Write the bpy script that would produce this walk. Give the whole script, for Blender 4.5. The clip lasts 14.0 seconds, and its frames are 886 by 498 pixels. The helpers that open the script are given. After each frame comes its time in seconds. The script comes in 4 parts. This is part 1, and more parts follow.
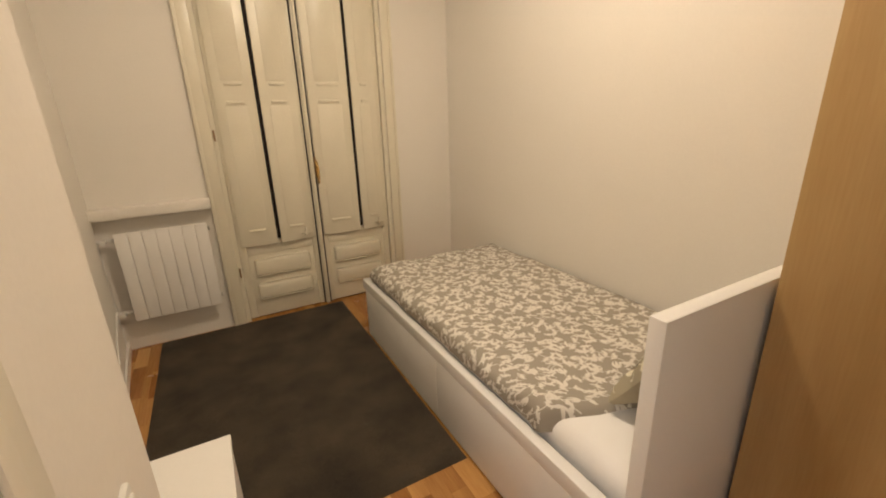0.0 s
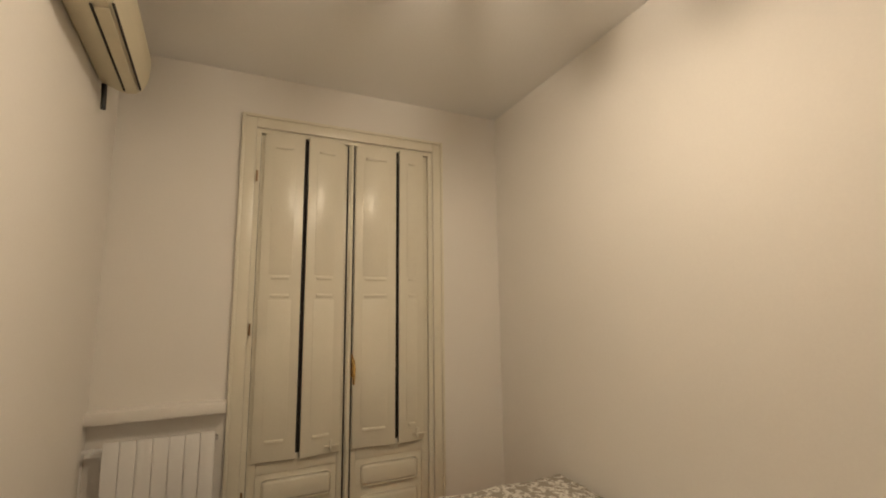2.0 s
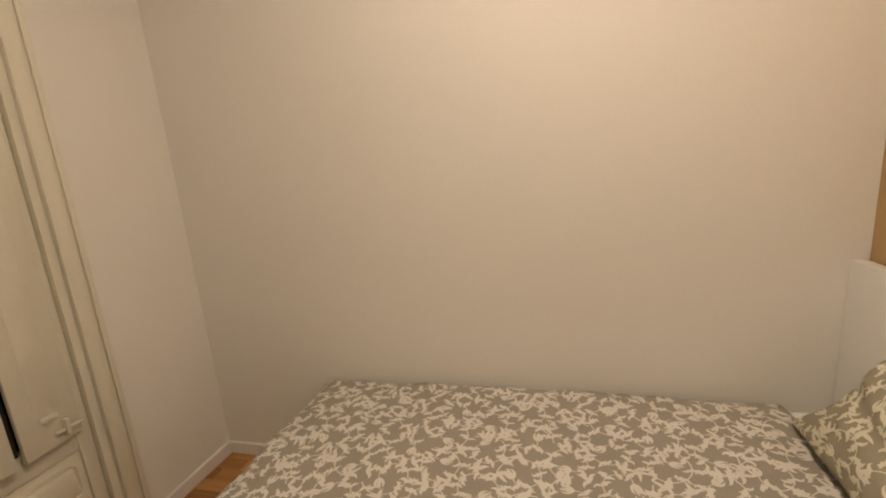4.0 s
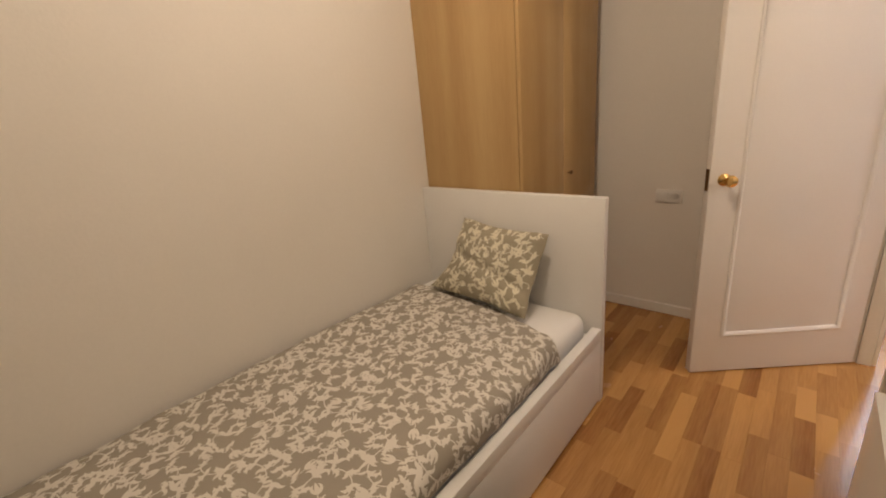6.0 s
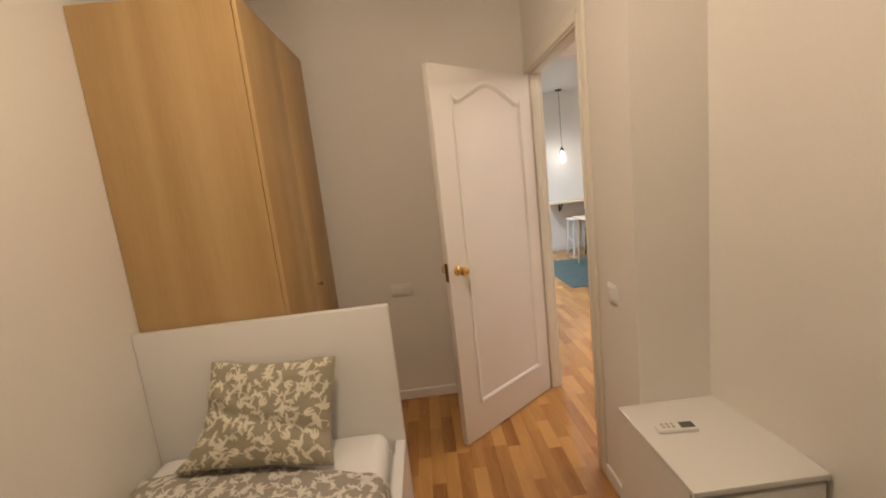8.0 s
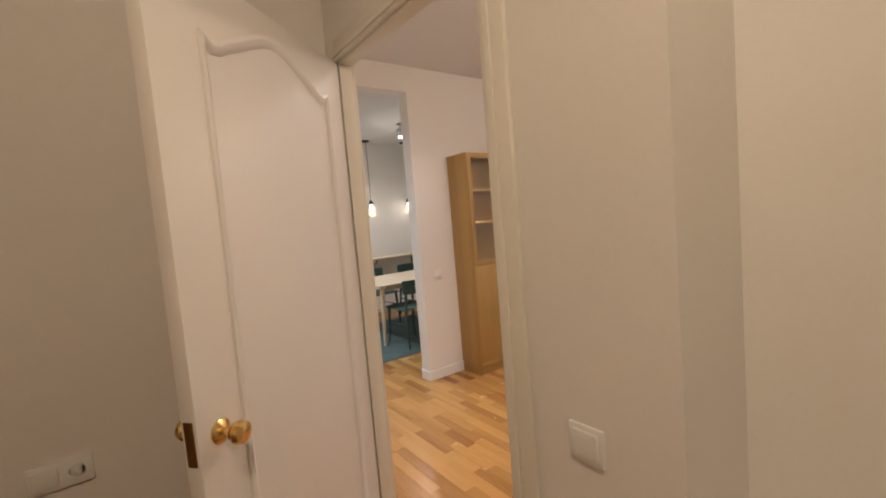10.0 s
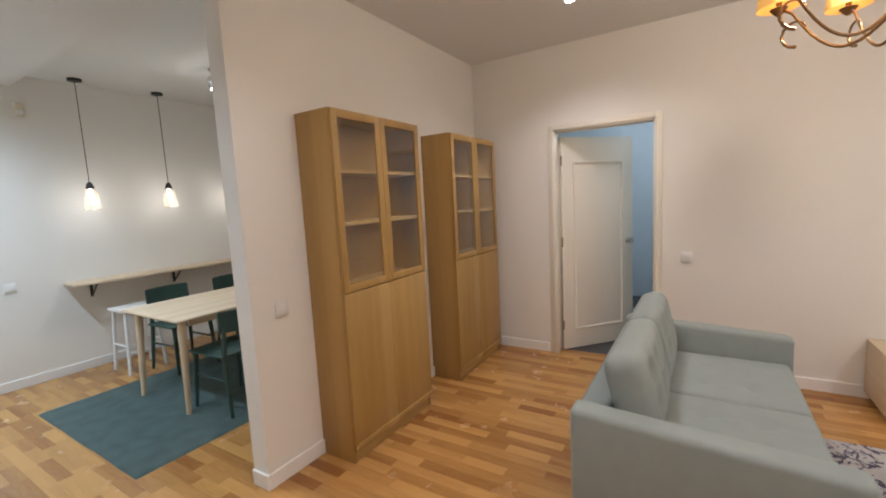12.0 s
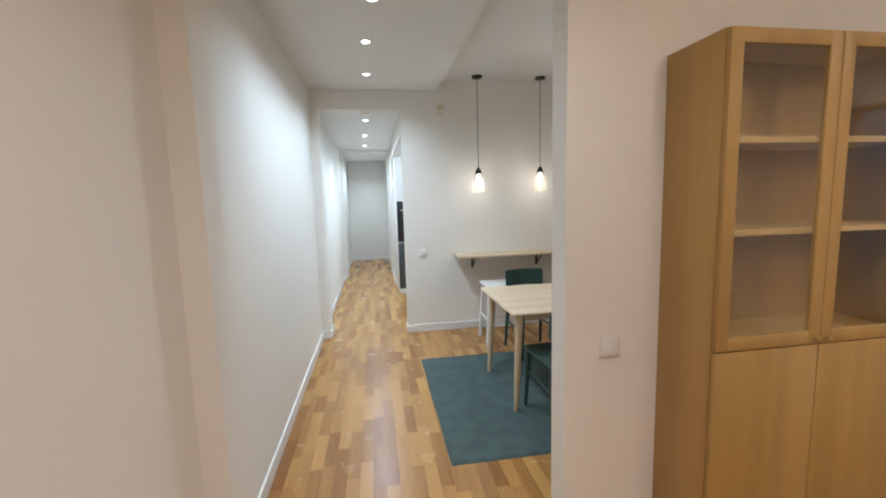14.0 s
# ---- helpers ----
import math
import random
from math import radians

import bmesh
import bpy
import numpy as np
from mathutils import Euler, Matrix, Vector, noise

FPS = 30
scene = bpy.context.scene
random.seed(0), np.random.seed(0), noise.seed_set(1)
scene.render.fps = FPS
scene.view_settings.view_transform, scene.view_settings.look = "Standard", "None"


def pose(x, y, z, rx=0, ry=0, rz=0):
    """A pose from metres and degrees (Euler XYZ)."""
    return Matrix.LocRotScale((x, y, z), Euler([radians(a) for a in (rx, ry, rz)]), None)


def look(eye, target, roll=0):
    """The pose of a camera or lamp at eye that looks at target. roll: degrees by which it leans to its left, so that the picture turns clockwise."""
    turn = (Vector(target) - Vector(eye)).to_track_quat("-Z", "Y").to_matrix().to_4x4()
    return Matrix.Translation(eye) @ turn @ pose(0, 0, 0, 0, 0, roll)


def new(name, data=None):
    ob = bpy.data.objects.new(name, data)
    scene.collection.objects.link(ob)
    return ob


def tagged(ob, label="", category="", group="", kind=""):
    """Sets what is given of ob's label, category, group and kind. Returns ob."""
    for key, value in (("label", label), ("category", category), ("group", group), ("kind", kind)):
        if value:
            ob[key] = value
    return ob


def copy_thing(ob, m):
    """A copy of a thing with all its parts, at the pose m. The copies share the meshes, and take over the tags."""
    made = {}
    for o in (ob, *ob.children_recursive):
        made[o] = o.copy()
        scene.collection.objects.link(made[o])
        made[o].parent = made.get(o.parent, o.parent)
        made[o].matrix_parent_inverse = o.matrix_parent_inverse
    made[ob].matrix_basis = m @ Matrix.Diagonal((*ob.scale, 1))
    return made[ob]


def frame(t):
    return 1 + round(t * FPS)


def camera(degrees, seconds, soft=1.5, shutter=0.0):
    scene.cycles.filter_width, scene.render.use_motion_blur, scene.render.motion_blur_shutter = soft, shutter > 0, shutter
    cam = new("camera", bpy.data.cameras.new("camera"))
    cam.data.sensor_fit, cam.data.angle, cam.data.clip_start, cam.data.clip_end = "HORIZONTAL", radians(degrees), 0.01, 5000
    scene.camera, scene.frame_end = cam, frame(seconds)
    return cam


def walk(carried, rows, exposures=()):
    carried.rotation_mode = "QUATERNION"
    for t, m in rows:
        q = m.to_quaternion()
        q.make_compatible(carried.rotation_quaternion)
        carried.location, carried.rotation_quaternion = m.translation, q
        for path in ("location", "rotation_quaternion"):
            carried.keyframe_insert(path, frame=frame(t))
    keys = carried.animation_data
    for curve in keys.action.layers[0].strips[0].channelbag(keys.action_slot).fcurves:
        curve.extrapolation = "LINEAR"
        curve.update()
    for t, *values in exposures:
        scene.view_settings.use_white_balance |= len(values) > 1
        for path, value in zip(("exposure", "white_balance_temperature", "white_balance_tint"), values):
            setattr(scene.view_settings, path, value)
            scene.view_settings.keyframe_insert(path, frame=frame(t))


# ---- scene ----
cam = camera(93.1, 14.0, soft=1.9)
PATH = [
    (0, (0.141, 0.501, 1.45), (1.052, 2.17, 0.831), -1.8),
    (0.5, (0.142, 0.501, 1.453), (1.073, 2.237, 1.109), -1.7),
    (1, (0.154, 0.527, 1.465), (1.068, 2.305, 1.424), -0.8),
    (1.5, (0.2, 0.636, 1.476), (1.046, 2.437, 1.676), -0.3),
    (2, (0.243, 0.865, 1.487), (1.047, 2.677, 1.749), -0.6),
    (4.5, (0.324, 2.209, 1.431), (2.256, 2.146, 0.918), -4.3),
    (5, (0.299, 2.44, 1.417), (2.146, 1.868, 0.906), -5.7),
    (5.5, (0.248, 2.671, 1.43), (1.856, 1.624, 0.866), -5.7),
    (6, (0.287, 2.739, 1.429), (1.561, 1.329, 0.806), -5.5),
    (6.5, (0.457, 2.801, 1.437), (1.312, 1.103, 0.816), -4.6),
    (7, (0.585, 2.789, 1.477), (1.084, 0.939, 0.903), -5.4),
    (7.5, (0.677, 2.766, 1.497), (0.858, 0.828, 1.038), -5.9),
    (7.7, (0.724, 2.757, 1.51), (0.804, 0.795, 1.13), -6.1),
    (10, (0.689, 1.562, 1.459), (-0.494, -0.045, 1.314), -4.8),
    (10.5, (0.498, 1.19, 1.504), (-0.908, -0.222, 1.334), -4.6),
    (11, (0.343, 0.899, 1.506), (-1.233, -0.323, 1.349), -3.9),
    (11.3, (0.202, 0.738, 1.502), (-1.453, -0.370, 1.350), -3.8),
    (11.5, (0.146, 0.603, 1.511), (-1.585, -0.384, 1.341), -3.3),
    (12, (-0.091, 0.407, 1.498), (-1.776, -0.645, 1.268), -3.0),
    (12.5, (-0.24, 0.261, 1.506), (-1.595, -1.184, 1.235), -2.2),
    (13, (-0.387, 0.107, 1.528), (-1.373, -1.614, 1.271), -1.7),
    (13.5, (-0.504, -0.009, 1.523), (-1.123, -1.895, 1.282), -1.4),
    (14, (-0.66, -0.115, 1.534), (-0.972, -2.076, 1.293), -1.6),
]
EXPOSURES = [(0, 0.42, 6500, 10), (0.8, 0.22, 6500, 10), (1.5, 0.07, 6400, 9), (2, -0.04, 6350, 9), (4.5, 0.06, 6350, 14), (6.5, -0.08, 6550, 15), (7.5, -0.04, 6600, 14), (10, -0.34, 6600, 15), (10.6, -0.36, 6600, 13), (11.0, -0.4, 6400, 12), (11.3, -0.5, 6200, 12), (12.5, -0.38, 6150, 8), (13.3, -0.4, 6250, 9), (14, -0.44, 6250, 9)]
walk(cam, [(t, look(eye, target, roll)) for t, eye, target, roll in PATH], EXPOSURES)


# ---- world and light ----
world = bpy.data.worlds.new("World")
scene.world = world
world.use_nodes = True
world.node_tree.nodes["Background"].inputs[0].default_value = (0.02, 0.03, 0.05, 1)
world.node_tree.nodes["Background"].inputs[1].default_value = 0.2


def lamp(name, kind, place, watts, colour, size=0.1, target=None, angle=120, blend=0.6):
    """A light of the scene; those without a seen lamp are noted below."""
    data = bpy.data.lights.new(name, kind)
    data.energy, data.color = watts, colour
    if kind == "AREA":
        data.shape, data.size = "DISK", size
    else:
        data.shadow_soft_size = size
    if kind == "SPOT":
        data.spot_size, data.spot_blend = radians(angle), blend
    ob = new(name, data)
    ob.matrix_world = look(place, target) if target else pose(*place)
    return ob


COOL = (0.72, 0.87, 1.0)
lamp("bedroom_lamp_down", "AREA", (0.85, 1.88, 2.765), 13.5, (1.0, 0.80, 0.57), 0.20)
lamp("bedroom_lamp_glow", "POINT", (0.85, 1.88, 2.83), 18.5, (1.0, 0.81, 0.60), 0.022)
lamp("chandelier_light", "POINT", (-2.08, 0.98, 2.44), 48, (1.0, 0.84, 0.70), 0.07)
# Only the first spot is known; three unseen ones added by symmetry for brightness.
for x, y, watts in ((-3.12, -0.38, 95), (-1.04, -0.38, 115), (-3.12, 2.34, 90), (-1.04, 2.34, 180)):
    lamp("living_spot", "SPOT", (x, y, 2.765), watts, (0.98, 0.92, 0.92), 0.15, (x, y, 0), 145, 1.0)
for x, y, z in (((-0.70, -2.74, 2.68), (-0.65, -3.42, 2.68), (-0.64, -4.24, 2.68), (-0.62, -5.75, 2.48), (-0.62, -7.0, 2.48), (-0.62, -8.3, 2.48), (-0.45, -10.0, 2.48))):
    lamp("hall_spot", "SPOT", (x, y, z), 92, (0.68, 0.85, 1.0), 0.04, (x, y, 0), 150, 1.0)
for x in (-1.80, -2.50, -3.20):
    lamp("pendant_bulb", "POINT", (x, -4.62, 1.645), 1.0, (1.0, 0.93, 0.84), 0.012)

# No source is seen in these two rooms; point lights added to fill them.
lamp("side_room_fill", "POINT", (-5.2, 0.2, 2.5), 36, (0.82, 0.92, 1.0), 0.1)
lamp("kitchen_fill", "POINT", (-2.0, -6.2, 2.3), 60, COOL, 0.1)
lamp("nook_spot", "SPOT", (-2.45, -3.45, 2.62), 85, (1.0, 0.93, 0.85), 0.05, (-2.45, -3.6, 0), 165, 1.0)
lamp("nook_glow", "POINT", (-2.45, -3.45, 2.58), 3.5, (1.0, 0.93, 0.85), 0.06)

# ---- materials ----


def material(name, colour, rough=0.6, metal=0.0, vary=0.06, scale=6.0, fine=120.0, bump=0.05, coat=0.0, clear=0.0, emit=0.0, stretch=(1, 1, 1), piece=""):
    """A painted, woven or metal surface with variation at two scales. piece: 'object' or 'island' varies each piece."""
    m = bpy.data.materials.new(name)
    m.use_nodes = True
    nodes, links = m.node_tree.nodes, m.node_tree.links
    shader = nodes["Principled BSDF"]
    coord, mapping = nodes.new("ShaderNodeTexCoord"), nodes.new("ShaderNodeMapping")
    mapping.inputs["Scale"].default_value = stretch
    links.new(coord.outputs["Object"], mapping.inputs[0])
    large, small = nodes.new("ShaderNodeTexNoise"), nodes.new("ShaderNodeTexNoise")
    large.inputs["Scale"].default_value, small.inputs["Scale"].default_value = scale, fine
    large.inputs["Detail"].default_value, small.inputs["Detail"].default_value = 4, 3
    for n in (large, small):
        links.new(mapping.outputs[0], n.inputs["Vector"])
    total = nodes.new("ShaderNodeMath")
    total.operation = "ADD"
    links.new(large.outputs[0], total.inputs[0]), links.new(small.outputs[0], total.inputs[1])
    last = total.outputs[0]
    if piece:
        source = nodes.new("ShaderNodeObjectInfo" if piece == "object" else "ShaderNodeNewGeometry")
        more = nodes.new("ShaderNodeMath")
        more.operation = "MULTIPLY_ADD"
        links.new(source.outputs["Random" if piece == "object" else "Random Per Island"], more.inputs[0])
        more.inputs[1].default_value = 1.3
        links.new(last, more.inputs[2])
        last = more.outputs[0]
    span = nodes.new("ShaderNodeMapRange")
    span.inputs["From Min"].default_value, span.inputs["From Max"].default_value = (0.7, 2.6) if piece else (0.6, 1.4)
    links.new(last, span.inputs["Value"])
    mix = nodes.new("ShaderNodeMix")
    mix.data_type = "RGBA"
    mix.inputs[6].default_value = (*[max(0, c * (1 - vary)) for c in colour], 1)
    mix.inputs[7].default_value = (*[min(1, c * (1 + vary)) for c in colour], 1)
    links.new(span.outputs[0], mix.inputs[0])
    links.new(mix.outputs[2], shader.inputs["Base Color"])
    relief = nodes.new("ShaderNodeBump")
    relief.inputs["Strength"].default_value, relief.inputs["Distance"].default_value = bump, 0.01
    links.new(small.outputs[0], relief.inputs["Height"])
    links.new(relief.outputs[0], shader.inputs["Normal"])
    gloss = nodes.new("ShaderNodeMapRange")
    gloss.inputs["From Min"].default_value, gloss.inputs["From Max"].default_value = 0.3, 0.7
    gloss.inputs["To Min"].default_value, gloss.inputs["To Max"].default_value = max(0.02, rough * 0.88), min(1, rough * 1.12)
    links.new(large.outputs[0], gloss.inputs["Value"])
    links.new(gloss.outputs[0], shader.inputs["Roughness"])
    shader.inputs["Metallic"].default_value = metal
    shader.inputs["Coat Weight"].default_value = coat
    shader.inputs["Transmission Weight"].default_value = clear
    if emit:
        shader.inputs["Emission Color"].default_value = (*colour, 1)
        shader.inputs["Emission Strength"].default_value = emit
    return m


def wood(name, light, dark, rough=0.45, along="z", grain=18.0, piece=""):
    """Oak with long grain along one axis."""
    m = material(name, light, rough)
    nodes, links = m.node_tree.nodes, m.node_tree.links
    shader, coord = nodes["Principled BSDF"], nodes["Texture Coordinate"]
    mapping = nodes.new("ShaderNodeMapping")
    mapping.inputs["Scale"].default_value = [0.06 if a == along else 1.0 for a in "xyz"]
    offset = None
    if piece:
        source = nodes.new("ShaderNodeObjectInfo" if piece == "object" else "ShaderNodeNewGeometry")
        offset = source.outputs["Random" if piece == "object" else "Random Per Island"]
        shift = nodes.new("ShaderNodeMath")
        shift.operation = "MULTIPLY"
        shift.inputs[1].default_value = 37.0
        links.new(offset, shift.inputs[0])
        links.new(shift.outputs[0], mapping.inputs["Location"])
    links.new(coord.outputs["Object"], mapping.inputs[0])
    bands, pores = nodes.new("ShaderNodeTexNoise"), nodes.new("ShaderNodeTexNoise")
    bands.inputs["Scale"].default_value, bands.inputs["Detail"].default_value, bands.inputs["Distortion"].default_value = grain * 0.35, 5, 0.6
    pores.inputs["Scale"].default_value, pores.inputs["Detail"].default_value = grain * 9, 3
    for n in (bands, pores):
        links.new(mapping.outputs[0], n.inputs["Vector"])
    blend = nodes.new("ShaderNodeMath")
    blend.operation = "MULTIPLY_ADD"
    blend.inputs[1].default_value = 0.45
    links.new(pores.outputs[0], blend.inputs[0]), links.new(bands.outputs[0], blend.inputs[2])
    last = blend.outputs[0]
    if piece:
        more = nodes.new("ShaderNodeMath")
        more.operation = "MULTIPLY_ADD"
        more.inputs[1].default_value = 0.62
        links.new(offset, more.inputs[0]), links.new(last, more.inputs[2])
        last = more.outputs[0]
    ramp = nodes.new("ShaderNodeValToRGB")
    ramp.color_ramp.elements[0].position, ramp.color_ramp.elements[0].color = 0.42 if not piece else 0.5, (*light, 1)
    ramp.color_ramp.elements[1].position, ramp.color_ramp.elements[1].color = 1.0 if not piece else 1.35, (*dark, 1)
    if piece:
        ramp.color_ramp.elements[1].position = 1.0
        half = nodes.new("ShaderNodeMath")
        half.operation = "MULTIPLY"
        half.inputs[1].default_value = 0.69
        links.new(last, half.inputs[0])
        last = half.outputs[0]
    links.new(last, ramp.inputs[0])
    if not piece:
        broad, wide = nodes.new("ShaderNodeTexNoise"), nodes.new("ShaderNodeMapping")
        wide.inputs["Scale"].default_value = [0.02 if a == along else 1.0 for a in "xyz"]
        links.new(coord.outputs["Object"], wide.inputs[0]), links.new(wide.outputs[0], broad.inputs["Vector"])
        broad.inputs["Scale"].default_value, broad.inputs["Detail"].default_value = 9.0, 1.0
        tone = nodes.new("ShaderNodeMapRange")
        tone.inputs["From Min"].default_value, tone.inputs["From Max"].default_value = 0.35, 0.65
        tone.inputs["To Min"].default_value, tone.inputs["To Max"].default_value = -0.12, 0.12
        links.new(broad.outputs[0], tone.inputs["Value"])
        both = nodes.new("ShaderNodeMath")
        links.new(last, both.inputs[0]), links.new(tone.outputs[0], both.inputs[1])
        links.new(both.outputs[0], ramp.inputs[0])
    links.new(ramp.outputs[0], shader.inputs["Base Color"])
    nodes["Bump"].inputs["Strength"].default_value = 0.03
    links.new(pores.outputs[0], nodes["Bump"].inputs["Height"])
    return m


M_WALL = material("wall paint", (0.80, 0.77, 0.72), 0.75, vary=0.02, scale=1.5, fine=90, bump=0.05)
M_CEIL = material("ceiling paint", (0.74, 0.73, 0.71), 0.8, vary=0.02, scale=1.2, bump=0.03)
# Bedroom ceiling, paler than the other ceilings.
M_CEILG = material("off-white ceiling paint", (0.83, 0.82, 0.80), 0.45, vary=0.03, scale=1.2, bump=0.03)
M_TRIM = material("white trim paint", (0.82, 0.80, 0.77), 0.4, vary=0.03, scale=5)
M_CREAM = material("cream gloss paint", (0.74, 0.70, 0.58), 0.32, vary=0.04, scale=5, bump=0.03)
# Cream paint made lighter to hold the light falling in from the living room.
M_FRAME = material("lightened cream frame paint", (0.78, 0.745, 0.65), 0.34, vary=0.02, scale=4, fine=60, bump=0.012)
M_DOOR = material("door lacquer", (0.80, 0.77, 0.73), 0.42, vary=0.015, scale=2, bump=0.01)
M_WHITE = material("white laminate", (0.80, 0.79, 0.77), 0.35, vary=0.02, scale=4, bump=0.01)
M_OAK = wood("oak veneer", (0.53, 0.36, 0.165), (0.42, 0.265, 0.105), 0.45)
M_BOOK = wood("dark oak veneer", (0.445, 0.275, 0.088), (0.34, 0.195, 0.056), 0.42)
M_BOOKX = wood("dark oak veneer across", (0.48, 0.305, 0.108), (0.38, 0.225, 0.068), 0.42, "x")
M_PALE = wood("pale wood", (0.70, 0.56, 0.40), (0.56, 0.43, 0.28), 0.45, "x")
M_PALEZ = wood("pale wood upright", (0.70, 0.56, 0.40), (0.56, 0.43, 0.28), 0.45, "z")
M_STAVE = wood("parquet stave", (0.55, 0.295, 0.094), (0.26, 0.108, 0.029), 0.25, "y", piece="object")
M_STAVES = wood("parquet staves", (0.55, 0.295, 0.094), (0.26, 0.108, 0.029), 0.25, "y", piece="island")
M_SUB = material("subfloor", (0.10, 0.05, 0.02), 0.8)
M_BRASS = material("brass", (0.80, 0.55, 0.22), 0.22, 1.0)
M_BRONZE = material("aged bronze", (0.30, 0.19, 0.10), 0.35, 1.0, vary=0.2)
M_STEEL = material("brushed steel", (0.55, 0.54, 0.52), 0.3, 1.0)
M_BLACK = material("black paint", (0.012, 0.012, 0.013), 0.4)
# Near-black colour put in for the shade inside slots, gaps and joints.
M_DARK = material("painted recess shade", (0.02, 0.015, 0.012), 0.8)
M_PLASTIC = material("white plastic", (0.80, 0.79, 0.76), 0.35, vary=0.02)
M_DUVET = material("taupe cotton", (0.355, 0.320, 0.265), 0.9, vary=0.08, fine=500, bump=0.12)
# Pillow cloth and print, yellower than those of the duvet.
M_PILLOW = material("olive taupe cotton", (0.355, 0.318, 0.235), 0.9, vary=0.10, scale=9, fine=500, bump=0.12)
M_PRINTP = material("yellowish cream print", (0.73, 0.695, 0.565), 0.9, vary=0.08, scale=9, fine=500, bump=0.1)
M_PRINT = material("cream print", (0.73, 0.70, 0.64), 0.9, vary=0.05, fine=500, bump=0.1)
M_SHEET = material("white cotton", (0.82, 0.81, 0.79), 0.9, vary=0.03, fine=400, bump=0.1)
M_RUGD = material("dark shaggy rug", (0.050, 0.038, 0.025), 1.0, vary=1.35, scale=4, fine=260, bump=0.9)
M_RUGT = material("teal rug", (0.085, 0.125, 0.118), 1.0, vary=0.35, scale=9, fine=220, bump=0.9)
M_SOFA = material("grey green weave", (0.30, 0.335, 0.315), 0.95, vary=0.07, scale=14, fine=420, bump=0.35)
M_GREEN = material("dark green stain", (0.025, 0.060, 0.050), 0.5, vary=0.15)
M_BLUEWALL = material("blue grey paint", (0.60, 0.67, 0.72), 0.7)
M_DOORC = material("cream door lacquer", (0.78, 0.735, 0.64), 0.42, vary=0.02, scale=2, bump=0.01)
M_GLASS = material("clear glass", (0.95, 0.97, 0.97), 0.03, clear=1.0, vary=0.0, bump=0.0)

# ---- building tools ----


def bm_box(bm, x0, x1, y0, y1, z0, z1, bevel=0.0, seg=2):
    """A box between two corners, with rounded edges, joined into bm."""
    made = bmesh.new()
    bmesh.ops.create_cube(made, size=1)
    for v in made.verts:
        v.co = Vector((x0 + (v.co.x + 0.5) * (x1 - x0), y0 + (v.co.y + 0.5) * (y1 - y0), z0 + (v.co.z + 0.5) * (z1 - z0)))
    if bevel:
        bmesh.ops.bevel(made, geom=made.edges[:], offset=bevel, segments=seg, affect="EDGES", profile=0.5)
    return join(bm, made)


def join(bm, made):
    data = bpy.data.meshes.new("join")
    made.to_mesh(data)
    made.free()
    bm.from_mesh(data)
    bpy.data.meshes.remove(data)
    return bm


def box(*corners, bevel=0.0, seg=2):
    return bm_box(bmesh.new(), *corners, bevel=bevel, seg=seg)


def boxes(rows, bevel=0.0):
    bm = bmesh.new()
    for row in rows:
        bm_box(bm, *row, bevel=bevel)
    return bm


def prism(points, z0, z1):
    """An upright prism over an outline given anticlockwise."""
    bm = bmesh.new()
    low = [bm.verts.new((x, y, z0)) for x, y in points]
    high = [bm.verts.new((x, y, z1)) for x, y in points]
    bm.faces.new(low[::-1]), bm.faces.new(high)
    for k in range(len(points)):
        bm.faces.new((low[k - 1], low[k], high[k], high[k - 1]))
    return bm


def tube(points, radii, sides=10, closed=False):
    """A round bar along a line of points."""
    bm, rings = bmesh.new(), []
    points = [Vector(p) for p in points]
    n = len(points)
    if not hasattr(radii, "__len__"):
        radii = [radii] * n
    for k, p in enumerate(points):
        way = (points[(k + 1) % n] - points[k - 1]) if closed else (points[min(k + 1, n - 1)] - points[max(k - 1, 0)])
        way.normalize()
        side = way.cross(Vector((0, 0, 1)) if abs(way.z) < 0.9 else Vector((1, 0, 0))).normalized()
        up = side.cross(way)
        rings.append([bm.verts.new(p + radii[k] * (math.cos(a) * side + math.sin(a) * up)) for a in np.arange(sides) * 2 * math.pi / sides])
    for k in range(n if closed else n - 1):
        a, b = rings[k], rings[(k + 1) % n]
        for j in range(sides):
            bm.faces.new((a[j - 1], a[j], b[j], b[j - 1]))
    if not closed:
        bm.faces.new(rings[0][::-1]), bm.faces.new(rings[-1])
    bmesh.ops.recalc_face_normals(bm, faces=bm.faces[:])
    return bm


def lathe(profile, sides=24, place=(0, 0, 0), close=True):
    """A turned shape from rows of radius and height."""
    bm, rings = bmesh.new(), []
    for r, z in profile:
        rings.append([bm.verts.new((place[0] + r * math.cos(a), place[1] + r * math.sin(a), place[2] + z)) for a in np.arange(sides) * 2 * math.pi / sides])
    for a, b in zip(rings, rings[1:]):
        for j in range(sides):
            bm.faces.new((a[j - 1], a[j], b[j], b[j - 1]))
    if close:
        bm.faces.new(rings[0]), bm.faces.new(rings[-1])
    bmesh.ops.recalc_face_normals(bm, faces=bm.faces[:])
    return bm


def turned(bm, m):
    bmesh.ops.transform(bm, matrix=m, verts=bm.verts[:])
    return bm


def mesh(name, bm, mat, smooth=True):
    data = bpy.data.meshes.new(name)
    bm.normal_update()
    bm.to_mesh(data)
    bm.free()
    data.materials.append(mat)
    if smooth:
        data.polygons.foreach_set("use_smooth", [True] * len(data.polygons))
        data.set_sharp_from_angle(angle=radians(35))
    return new(name, data)


